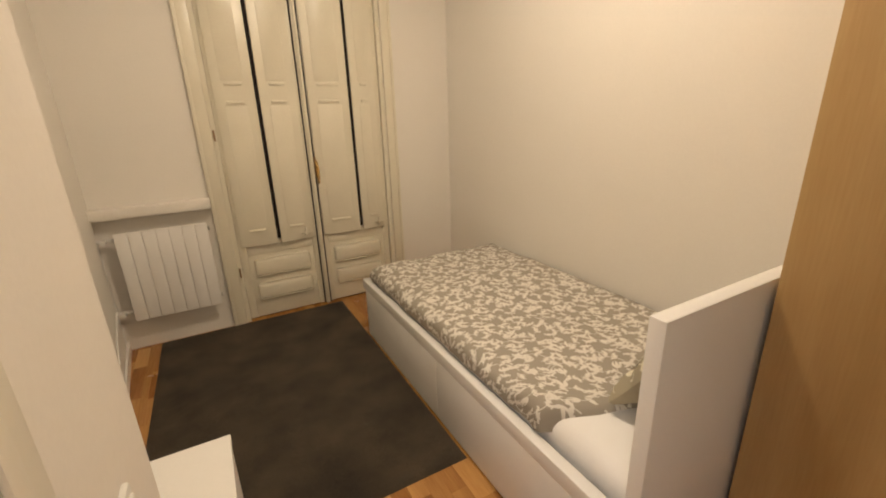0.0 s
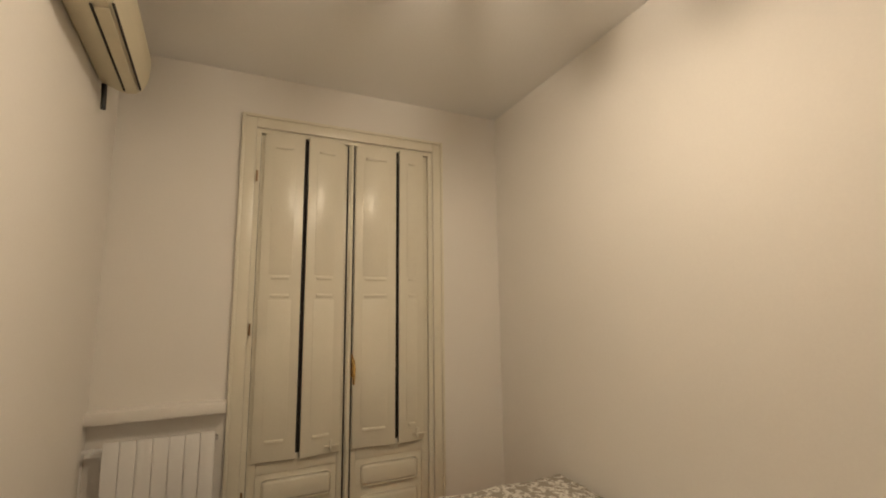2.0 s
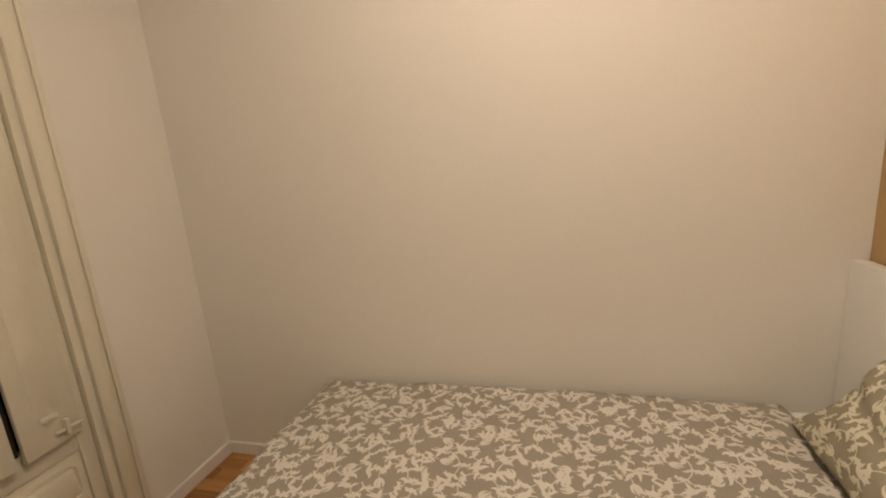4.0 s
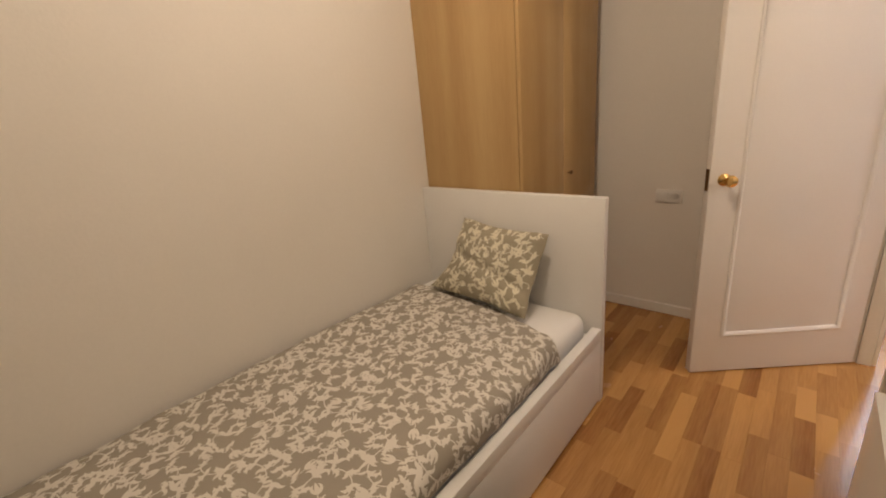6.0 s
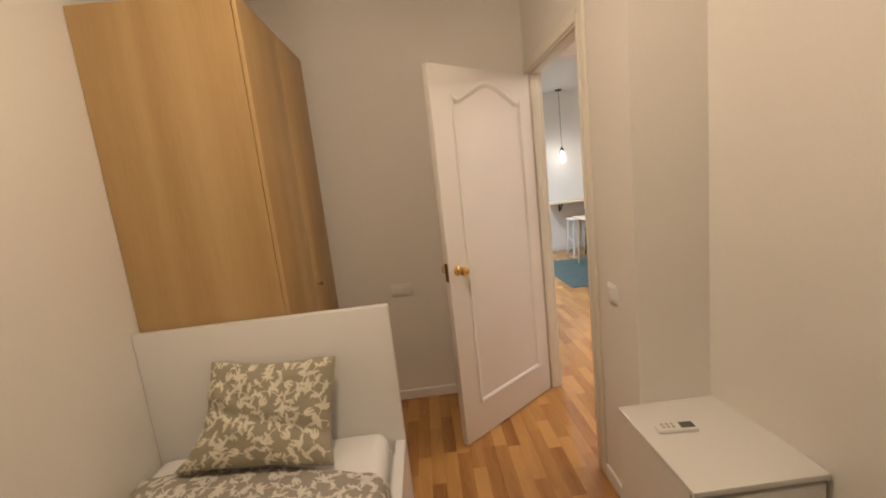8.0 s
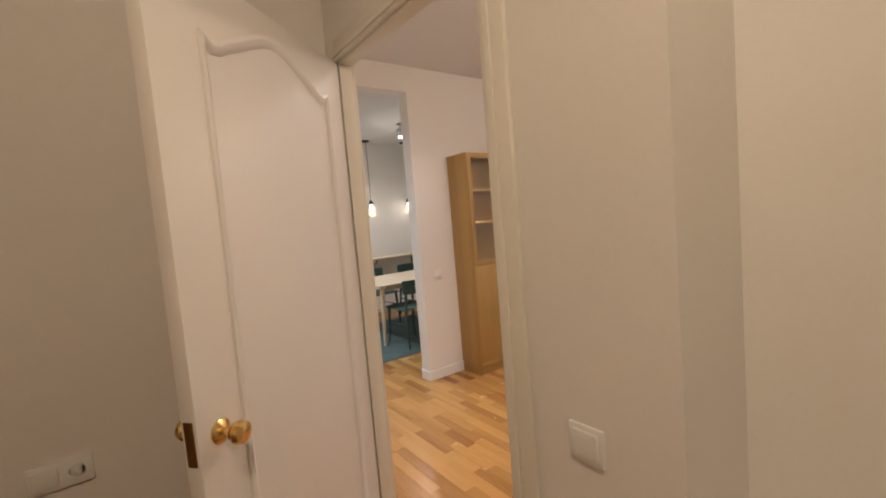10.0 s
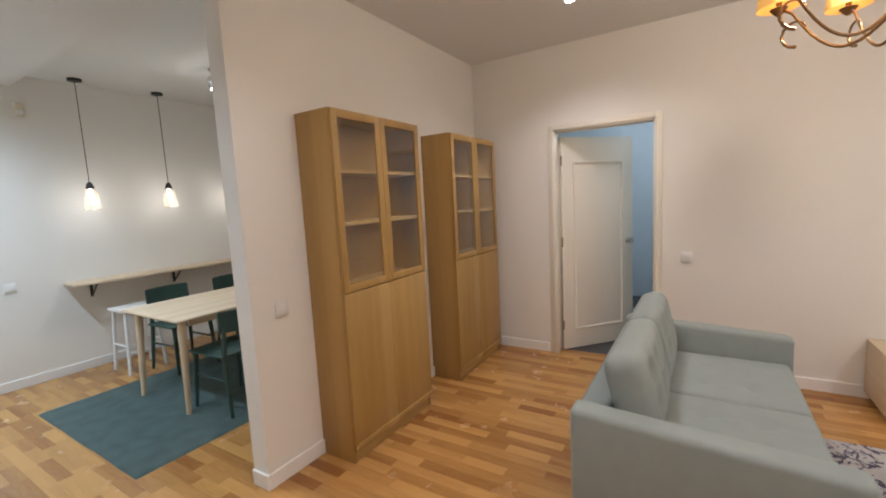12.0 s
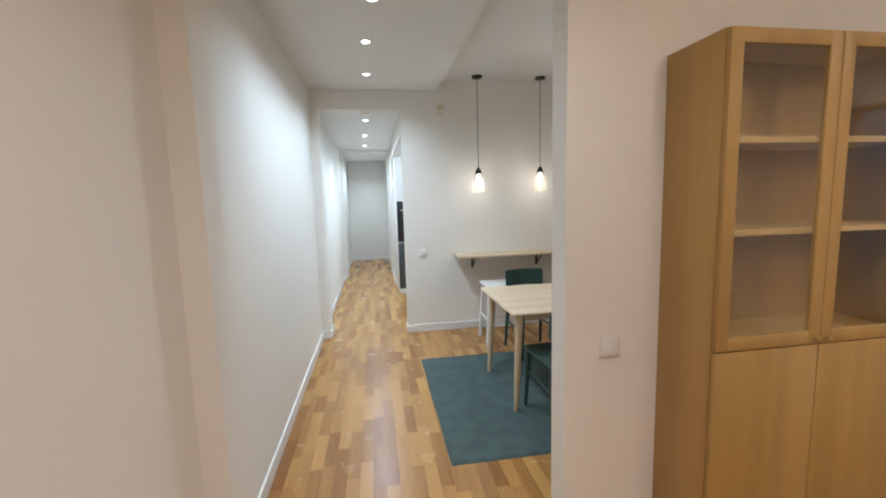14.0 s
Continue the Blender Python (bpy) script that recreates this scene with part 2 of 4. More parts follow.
def part(name, bm, mat, parent, label="", smooth=True):
    ob = mesh(name, bm, mat, smooth)
    ob.parent = parent
    ob.matrix_parent_inverse = Matrix.Identity(4)
    if label:
        ob["label"] = label
    return ob


def thing(name, label, category, place=(0, 0, 0), turn=0.0, group="", kind=""):
    ob = new(name)
    ob.empty_display_size = 0.1
    ob.matrix_basis = pose(*place, 0, 0, turn)
    return tagged(ob, label, category, group, kind)


def setting(name, bm, mat, label, category):
    return tagged(mesh(name, bm, mat), label, category, kind="structure")


# ---- structure ----
BC, LC, HC, NC, CC = 2.98, 2.79, 2.70, 2.805, 2.50
WEST, END = -3.92, -11.05
EAST = 1.97
NORTH = 3.69
setting("wall_east", box(EAST, EAST + 0.12, -0.225, NORTH + 0.3, 0, BC), M_WALL, "plain warm white bedroom wall beside the bed", "wall")
setting("wall_north", boxes([(-0.53, 0.20, NORTH, NORTH + 0.3, 0, BC), (1.41, EAST, NORTH, NORTH + 0.3, 0, BC), (0.20, 1.41, NORTH, NORTH + 0.3, 2.62, BC)]), M_WALL, "warm white wall round the shuttered balcony door", "wall")
setting("wall_west", prism([(-0.03, 0.82), (-0.03, 1.235), (-0.31, 1.235), (-0.53, NORTH), (-0.53, NORTH + 0.3), (-0.75, NORTH + 0.3), (-0.75, NORTH), (-0.50, 0.98), (-0.085, 0.98), (-0.085, 0.82)], 0, BC), M_WALL, "warm white slanting bedroom wall with a step beside the door", "wall")
setting("wall_door_head", box(-0.085, -0.03, 0, 0.82, 2.10, BC), M_WALL, "white wall above the bedroom door", "wall")
setting("wall_south", boxes([(0, EAST, -0.225, -0.105, 0, BC), (-0.085, -0.03, -0.225, 0, 0, BC), (-0.03, 0, -0.225, -0.105, 0, BC)]), M_WALL, "white bedroom wall with a socket", "wall")
setting("ceiling", box(-0.80, EAST + 0.12, -0.225, NORTH + 0.3, BC, BC + 0.1), M_CEILG, "off-white painted bedroom ceiling", "ceiling")
setting("wall_corridor_east", box(-0.02, 0.10, END, -0.225, 0, LC), M_WALL, "long white corridor wall", "wall")
for k, row in enumerate(((-0.11, -0.02, -1.76, -1.60, 0, 2.57), (-0.11, -0.02, -5.10, -4.835, 0, CC), (-0.09, -0.02, -8.75, -8.55, 0, 2.43))):
    setting("wall_pier_%d" % (k + 1), box(*row), M_WALL, "shallow white pier on the corridor wall", "pier")
setting("wall_bookcases", boxes([(WEST, -1.345, -1.675, -1.55, 0, NC), (-1.345, -0.02, -1.675, -1.55, 2.57, NC)]), M_WALL, "white partition wall behind the bookcases", "wall")
setting("wall_living_west", boxes([(WEST - 0.12, WEST, -4.835, -0.75, 0, NC), (WEST - 0.12, WEST, 0.07, 3.3, 0, NC), (WEST - 0.12, WEST, -0.75, 0.07, 2.06, NC)]), M_WALL, "white living room wall with an open door", "wall")
setting("wall_living_north", box(WEST, -0.70, 3.3, 3.42, 0, LC), M_WALL, "plain white living room end wall", "wall")
setting("ceiling_living", prism([(WEST, -1.55), (-0.02, -1.55), (-0.06, 0.97), (-0.55, 0.97), (-0.75, 3.42), (WEST, 3.42)], LC, LC + 0.1), M_CEIL, "smooth white living room ceiling", "ceiling")
setting("ceiling_hall", box(-1.39, -0.02, -4.835, -1.675, HC, NC + 0.1), M_CEIL, "lowered white hall ceiling", "ceiling")
setting("ceiling_nook", box(WEST, -1.39, -4.835, -1.675, NC, NC + 0.1), M_CEIL, "white ceiling over the dining nook", "ceiling")
setting("wall_nook", boxes([(WEST - 0.12, -0.98, -4.955, -4.835, 0, NC + 0.1), (-0.98, -0.02, -5.10, -4.835, CC, NC + 0.1)]), M_WALL, "white nook wall with a bar shelf", "wall")
setting("wall_corridor_west", boxes([(-1.10, -0.98, END, -7.53, 0, CC), (-1.10, -0.98, -7.53, -4.955, 2.25, CC)]), M_WALL, "white corridor wall beside the kitchen opening", "wall")
setting("ceiling_corridor", boxes([(-1.10, -0.02, END, -5.10, CC, CC + 0.1), (-0.98, -0.02, -8.75, -8.55, 2.43, CC)]), M_CEIL, "white corridor ceiling", "ceiling")
setting("wall_corridor_end", box(-1.10, 0.10, END - 0.12, END, 0, CC), M_WALL, "white wall at the end of the corridor", "wall")
setting("wall_kitchen", boxes([(-3.3, -3.2, -8.0, -4.955, 0, CC), (-3.2, -1.10, -8.1, -8.0, 0, CC)]), M_WALL, "plain white kitchen wall", "wall")
setting("ceiling_kitchen", box(-3.3, -1.10, -8.1, -4.955, CC, CC + 0.1), M_CEIL, "white kitchen ceiling", "ceiling")
setting("wall_bathroom", boxes([(-6.6, -6.5, -1.7, 1.7, 0, LC), (-6.5, WEST - 0.12, -1.8, -1.7, 0, LC), (-6.5, WEST - 0.12, 1.6, 1.7, 0, LC)]), M_BLUEWALL, "cool blue grey wall of the side room", "wall")
setting("ceiling_bathroom", box(-6.6, WEST - 0.12, -1.8, 1.7, LC, LC + 0.1), M_CEIL, "white side room ceiling", "ceiling")
setting("floor", boxes([(-6.6, EAST + 0.2, -1.9, NORTH + 0.4, -0.1, -0.012), (WEST - 0.2, 0.2, END - 0.2, -1.9, -0.1, -0.012)]), M_SUB, "oak strip parquet floor", "floor")

# ---- skirting and door frames ----
for row in ((0.0, 1.34, -0.105, -0.09, 0, 0.07), (EAST - 0.015, EAST, 3.06, NORTH, 0, 0.07), (1.49, EAST - 0.015, NORTH - 0.015, NORTH, 0, 0.07),
            (-0.03, -0.016, 0.90, 1.235, 0, 0.07), (WEST, WEST + 0.014, -1.536, -0.83, 0, 0.09), (WEST, WEST + 0.014, 0.15, 3.3, 0, 0.09),
            (WEST, -1.345, -1.55, -1.536, 0, 0.09), (-1.345, -1.331, -1.675, -1.536, 0, 0.09), (-0.034, -0.02, -1.60, -0.225, 0, 0.09), (-0.124, -0.11, -1.76, -1.60, 0, 0.09),
            (-0.034, -0.02, -4.835, -1.76, 0, 0.09), (-0.11, -0.034, -4.835, -4.821, 0, 0.09), (-0.124, -0.11, -5.10, -4.821, 0, 0.09), (-0.034, -0.02, END, -5.10, 0, 0.09),
            (WEST, -0.98, -4.835, -4.821, 0, 0.09), (-0.98, -0.966, -4.955, -4.821, 0, 0.09), (-0.98, -0.966, END, -9.75, 0, 0.09), (-0.98, -0.966, -8.85, -7.53, 0, 0.09), (-0.966, -0.034, END, END + 0.014, 0, 0.09)):
    setting("baseboard", box(*row, bevel=0.004, seg=1), M_TRIM, "low white painted skirting board", "baseboard")
bm = box(-0.007, 0.007, 0, 2.46, 0, 0.07, bevel=0.003, seg=1)
setting("baseboard", turned(bm, pose(-0.302, 1.237, 0, 0, 0, 5.1)), M_TRIM, "low white painted skirting board", "baseboard")


def casing(name, y0, y1, top, face, out, deep, mat, width=0.075):
    """Moulded lining and architrave round a door opening in a wall that faces out (1 or -1) along x."""
    rows = []
    for side in (0, 1):
        x = face + out * 0.001 if side == 0 else face - out * (deep + 0.001)
        way = out if side == 0 else -out
        for a, b, c, d in ((y0 - width, y0 + 0.004, 0, top + width), (y1 - 0.004, y1 + width, 0, top + width), (y0 + 0.004, y1 - 0.004, top - 0.004, top + width)):
            xa, xb = sorted((x, x + way * 0.014))
            rows.append((xa, xb, a, b, c, d))
        for a, b, c, d in ((y0 - width * 0.45, y0 - width * 0.12, 0, top + width * 0.45), (y1 + width * 0.12, y1 + width * 0.45, 0, top + width * 0.45), (y0 - width * 0.12, y1 + width * 0.12, top + width * 0.12, top + width * 0.45)):
            xa, xb = sorted((x + way * 0.014, x + way * 0.021))
            rows.append((xa, xb, a, b, c, d))
    xa, xb = sorted((face, face - out * deep))
    for a, b, c, d in ((y0, y0 + 0.012, 0, top), (y1 - 0.012, y1, 0, top), (y0 + 0.012, y1 - 0.012, top - 0.012, top)):
        rows.append((xa, xb, a, b, c, d))
    return setting(name, boxes(rows, bevel=0.003), mat, "cream painted moulded door frame", "door frame")


casing("door_frame_1", -0.005, 0.82, 2.10, -0.03, 1, 0.055, M_FRAME)
casing("door_frame_2", -0.75, 0.07, 2.06, WEST, 1, 0.12, M_DOORC, 0.05)

# ---- parquet ----
STAVE_W, STAVE_L = 0.072, (0.26, 0.36, 0.48)
stave_meshes = {}


def stave_mesh(length):
    if length not in stave_meshes:
        bm = box(0.00012, STAVE_W - 0.00012, 0.00012, length - 0.00012, -0.012, 0, bevel=0.0004, seg=1)
        data = bpy.data.meshes.new("stave")
        bm.to_mesh(data)
        bm.free()
        data.materials.append(M_STAVE)
        stave_meshes[length] = data
    return stave_meshes[length]


rng = random.Random(5)
floor_ob = bpy.data.objects["floor"]
verts, faces, near_count = [], [], 0


def lay(x0, x1, y0, y1):
    """Staves along y over a rectangle, each its own block."""
    global near_count
    x = x0
    while x < x1 - 0.004:
        w, y = min(STAVE_W, x1 - x), y0
        while y < y1 - 0.004:
            full = STAVE_L[rng.randrange(3)]
            if y == y0:
                full = rng.choice((0.12, 0.2, 0.3, 0.42))
            length = min(full, y1 - y)
            lift = rng.uniform(-0.00025, 0.00025)
            close = w == STAVE_W and length in STAVE_L and near_count < 295 and ((-1.3 < x < -0.1 and -2.6 < y < -0.6) or (0.1 < x < 0.85 and 0.0 < y < 1.6))
            if close:
                ob = new("stave", stave_mesh(length))
                ob.location, ob.parent = (x, y, lift), floor_ob
                near_count += 1
            else:
                k, g = len(verts), 0.00012
                for zz in (-0.012, lift):
                    verts.extend(((x + g, y + g, zz), (x + w - g, y + g, zz), (x + w - g, y + length - g, zz), (x + g, y + length - g, zz)))
                faces.extend(((k + 4, k + 5, k + 6, k + 7), (k, k + 1, k + 5, k + 4), (k + 1, k + 2, k + 6, k + 5), (k + 2, k + 3, k + 7, k + 6), (k + 3, k, k + 4, k + 7)))
            y += length
        x += w


def lay_floor():
    lay(-0.10, EAST, -0.105, NORTH + 0.1)
    lay(-0.62, -0.10, 0.98, NORTH)
    lay(WEST - 0.12, -0.10, -4.835, 3.3)
    lay(-0.10, -0.02, -4.835, -0.225)
    lay(-1.10, -0.02, END, -4.835)
    data = bpy.data.meshes.new("staves")
    data.from_pydata(verts, [], faces)
    data.materials.append(M_STAVES)
    ob = new("staves", data)
    ob.parent = floor_ob
    tagged(ob, "oak parquet staves of mixed tone", kind="stuff")


setting("floor_kitchen", box(-3.2, -1.10, -8.0, -4.955, -0.012, 0.0), material("grey tile", (0.35, 0.36, 0.37), 0.3), "plain grey tiled kitchen floor", "floor")
setting("floor_bathroom", box(-6.5, WEST - 0.12, -1.7, 1.6, -0.012, 0.0), material("dark floor", (0.06, 0.065, 0.07), 0.4), "dark floor of the side room", "floor")

# ---- printed cloth ----


def stroke(points, w0, w1):
    rows, n = [], len(points)
    for k, (x, y) in enumerate(points):
        ax, ay = points[min(k + 1, n - 1)][0] - points[max(k - 1, 0)][0], points[min(k + 1, n - 1)][1] - points[max(k - 1, 0)][1]
        d = math.hypot(ax, ay) + 1e-9
        half = 0.5 * (w0 + (w1 - w0) * k / (n - 1))
        rows.append(((x - half * ay / d, y + half * ax / d), (x + half * ay / d, y - half * ax / d)))
    return rows


def curl(x, y, heading, length, bend, width):
    """A leaf that swells, tapers and hooks over as it bends."""
    points, a, n = [(x, y)], heading, 8
    for k in range(n):
        a += bend * (k + 1) / n * 2 / (n + 1)
        x, y = x + length / n * math.cos(a), y + length / n * math.sin(a)
        points.append((x, y))
    rows = []
    for k, (px, py) in enumerate(points):
        qx, qy = points[min(k + 1, n)]
        ox, oy = points[max(k - 1, 0)]
        d = math.hypot(qx - ox, qy - oy) + 1e-9
        t = k / n
        half = 0.5 * width * (0.16 + math.sin(math.pi * t ** 0.75) ** 0.8) * (1 - 0.25 * t)
        if k == n:
            half = 0.1 * width
        rows.append(((px - half * (qy - oy) / d, py + half * (qx - ox) / d), (px + half * (qy - oy) / d, py - half * (qx - ox) / d)))
    return rows


def lobed(rand, x, y, heading, length, bend, width):
    """An acanthus leaf: a hooked blade with pointed lobes off its outer edge and a small one inside."""
    strips = [curl(x, y, heading, length, bend, width)]
    a, px, py, out = heading, x, y, -1 if bend > 0 else 1
    for k in range(3):
        a += bend * 0.14
        px, py = px + length * 0.22 * math.cos(a), py + length * 0.22 * math.sin(a)
        strips.append(curl(px, py, a + out * rand.uniform(0.55, 0.8), length * (0.42 - 0.08 * k), out * rand.uniform(0.8, 2.2), width * 0.60))
        if k == 0:
            strips.append(curl(px, py, a - out * 0.7, length * 0.32, -out * 0.9, width * 0.55))
    return strips


def motif(rand, x, y, size, turn, hand):
    """A scroll: a thin spiralling stem with lobed leaves on both sides and a tulip bud in its eye."""
    strips, stem, sweep, n = [], [], 6.2, 26
    for k in range(n + 1):
        t = k / n
        a, r = turn + hand * t * sweep, size * (0.55 - 0.34 * t ** 0.85)
        stem.append((x + r * math.cos(a), y + r * math.sin(a)))
    strips.append(stroke(stem, size * 0.026, size * 0.020))
    for step, k in enumerate(range(1, n - 2, 3)):
        along = turn + hand * (k / n * sweep + math.pi / 2)
        px, py = stem[k]
        inner, side = 1 - 0.3 * k / n, -hand if step % 2 else hand
        strips += lobed(rand, px, py, along + side * rand.uniform(0.4, 0.7), size * rand.uniform(0.27, 0.36) * inner, side * rand.uniform(1.0, 2.6), size * rand.uniform(0.074, 0.096))
        strips.append(curl(px, py, along - side * rand.uniform(0.5, 0.8), size * rand.uniform(0.17, 0.25) * inner, -side * rand.uniform(1.2, 2.6), size * rand.uniform(0.055, 0.072)))
    tip = turn + hand * (sweep + math.pi / 2)
    for k, w in ((-1, 0.062), (0, 0.085), (1, 0.062)):
        strips.append(curl(*stem[-1], tip + 0.8 * k, size * 0.28, -1.5 * k + 0.15, size * w))
    return strips


def sprig(rand, x, y, size):
    """A small filler of three curled leaves on one short stem."""
    a = rand.uniform(0, 2 * math.pi)
    return [curl(x, y, a + 0.8 * k, size * (0.30 - 0.05 * abs(k)), k * 1.4 + rand.uniform(-0.4, 0.4), size * 0.08) for k in (-1, 0, 1)]


def printed(name, surface, x0, x1, y0, y1, size, seed, parent, mat):
    """The cream scroll print laid on a cloth surface(u, v): rows of scrolls that turn by turns, and sprigs between."""
    rand, vs, fs, row, v = random.Random(seed), [], [], 0, y0 - size * 0.3
    while v < y1 + size * 0.4:
        u, col = x0 + (size * 0.48 if row % 2 else 0), 0
        while u < x1 + size * 0.4:
            shift = [rand.uniform(-0.05, 0.05) * size for _ in range(2)]
            strips = motif(rand, u + shift[0], v + shift[1], size, 1.9 * row + 2.6 * col + rand.uniform(-0.4, 0.4), 1 if (row + col) % 2 else -1)
            strips += sprig(rand, u + size * 0.48, v + size * rand.uniform(-0.08, 0.08), size)
            strips += sprig(rand, u + size * rand.uniform(-0.1, 0.1), v + size * 0.52, size)
            for rows in strips:
                flat = [p for pair in rows for p in pair]
                inside = [x0 < a < x1 and y0 < b < y1 for a, b in flat]
                if sum(inside) > len(inside) * 0.5:
                    flat = [(min(max(a, x0), x1), min(max(b, y0), y1)) for a, b in flat]
                    k, lift = len(vs), 0.00002 * (len(fs) % 17)
                    for a, b in flat:
                        p = surface(a, b)
                        vs.append((p[0], p[1], p[2] + lift))
                    fs.extend((k + 2 * j, k + 2 * j + 1, k + 2 * j + 3, k + 2 * j + 2) for j in range(len(rows) - 1))
            u, col = u + size * 0.98, col + 1
        v += size * 0.88
        row += 1
    data = bpy.data.meshes.new(name)
    data.from_pydata(vs, [], fs)
    data.materials.append(mat)
    ob = new(name, data)
    ob.parent = parent
    return tagged(ob, "cream scrolling leaf print", kind="stuff")


def sheet_mesh(f, u0, u1, v0, v1, nu, nv):
    bm = bmesh.new()
    grid = [[bm.verts.new(f(u0 + (u1 - u0) * i / nu, v0 + (v1 - v0) * j / nv)) for j in range(nv + 1)] for i in range(nu + 1)]
    for i in range(nu):
        for j in range(nv):
            bm.faces.new((grid[i][j], grid[i + 1][j], grid[i + 1][j + 1], grid[i][j + 1]))
    return bm


# ---- bedroom things ----


def make_bed():
    bed = thing("bed", "low white laminate bed frame with a tall headboard", "bed", (0.918, 0.962, 0))
    part("headboard", box(0, 1.05, 0, 0.042, 0, 1.02, bevel=0.003), M_WHITE, bed)
    part("side_rail", box(0.0, 0.042, 0.043, 2.10, 0.345, 0.405, bevel=0.0012), M_WHITE, bed)
    part("side_rail", box(1.008, 1.05, 0.043, 2.10, 0.03, 0.405, bevel=0.003), M_WHITE, bed)
    part("footboard", box(0.043, 1.007, 2.058, 2.10, 0.03, 0.405, bevel=0.003), M_WHITE, bed)
    part("storage_box", box(0.0008, 0.62, 0.0435, 1.069, 0.018, 0.3446, bevel=0.0006), M_WHITE, bed, "white storage drawer under the bed")
    part("storage_box", box(0.0008, 0.62, 1.0715, 2.0575, 0.018, 0.3446, bevel=0.0006), M_WHITE, bed, "white storage drawer under the bed")
    part("slat_base", box(0.621, 1.007, 0.043, 2.057, 0.21, 0.30), M_WHITE, bed)


def make_mattress():
    m = thing("mattress", "mattress covered with a smooth white fitted sheet", "mattress", (0.972, 1.008, 0.301))
    part("core", box(0.012, 0.975, 0, 1.985, 0, 0.175, bevel=0.055, seg=5), M_SHEET, m)
    part("sheet_hem", box(0.009, 0.978, 0.001, 1.988, 0.055, 0.064, bevel=0.003), M_SHEET, m)


def make_duvet():
    def top(u, v):
        near = max(0.0, 1 - (v - 1.15) / 0.8)
        head = 0.012 * noise.noise((u * 5, 2.2, 0)) + 0.185 * (max(0.0, 1.72 - u) / 0.75) ** 2 + 0.9 * max(0.0, u - 1.78) ** 2
        fall = 0.10 * math.exp(-max(min(1.966 - u, (v - 1.148) * 1.6, 3.032 - v), 0) / 0.026)
        puff = 0.014 * noise.noise((u * 4.5, v * 4.0, 0.3)) + 0.007 * noise.noise((u * 13, v * 9, 1.7)) + 0.0025 * noise.noise((u * 30, v * 26, 4.1))
        # the free side rolls over the mattress edge and hangs down to the rail
        r, s = 0.056, max(0.0, 1.008 - u)
        a = min(s / r, 1.36)
        x = (1.008 - r * math.sin(a) if s else u) + 0.012 * noise.noise((0.0, v * 6, 5.0)) * min(1.0, s / 0.05)
        drop = r * (1 - math.cos(a)) + max(0.0, s - 1.36 * r)
        return (x, v + head * near, 0.512 + puff * (1 - 0.5 * min(1.0, s / 0.08)) - fall - drop * (1 - min(0.9, fall / 0.1)))

    def printed_top(u, v):
        x, y, z = top(u, v)
        lean = min(max(0.0, 1.008 - u) / 0.056, 1.36)
        return (x - 0.002 * math.sin(lean), y, z + 0.0013 * math.cos(lean) + 0.0002)
    duvet = thing("duvet", "taupe duvet with cream scroll print spread on the bed", "duvet")
    part("cover", sheet_mesh(top, 0.888, 1.962, 1.15, 3.030, 110, 160), M_DUVET, duvet)
    printed("print", printed_top, 0.892, 1.958, 1.155, 3.024, 0.155, 11, duvet, M_PRINT)


def make_pillow():
    U, V = 0.270, 0.206

    def swell(u, v, side):
        a, b = abs(u) / U, abs(v) / V
        body = max(0.0, (1 - a ** 2.4)) ** 0.5 * max(0.0, (1 - b ** 2.4)) ** 0.5
        sag = 0.035 * (1 - v / V) ** 2 / 4
        wrinkle = 0.011 * noise.noise((u * 11, v * 9, side)) + 0.005 * noise.noise((u * 26, v * 22, side)) - 0.016 * math.exp(-((v + 0.03 + 0.22 * u) / 0.028) ** 2)
        x = u * (1 - 0.075 * (1 - b ** 2) - 0.02 * a * b) + 0.085 * max(0, -v / V) ** 2 * (0.15 if u > 0 else -1.0) * a
        y = v * (1 - 0.085 * (1 - a ** 2)) + 0.006 * noise.noise((u * 8, v * 8, 7.0))
        blunt = 1 - 0.025 * (a * b) ** 5
        x, y = x * blunt, y * blunt
        return (x, y, side * (0.084 * body + (wrinkle if body > 0.25 else wrinkle * body * 4)) + sag)
    pillow = thing("pillow", "square taupe pillow with cream scroll print against the headboard", "pillow")
    pillow.matrix_basis = pose(1.418, 1.130, 0.684, 63, 2, 180 - 4)
    bm = sheet_mesh(lambda u, v: swell(u, v, 1), -U, U, -V, V, 44, 36)
    join(bm, sheet_mesh(lambda u, v: swell(u, v, -1), -U, U, -V, V, 44, 36))
    bmesh.ops.remove_doubles(bm, verts=bm.verts[:], dist=0.0008)
    bmesh.ops.recalc_face_normals(bm, faces=bm.faces[:])
    part("cover", bm, M_PILLOW, pillow)

    def front(u, v):
        x, y, z = swell(u, v, 1)
        return (x, y, z + 0.002)
    printed("print", front, -U * 0.985, U * 0.985, -V * 0.985, V * 0.985, 0.150, 23, pillow, M_PRINTP)


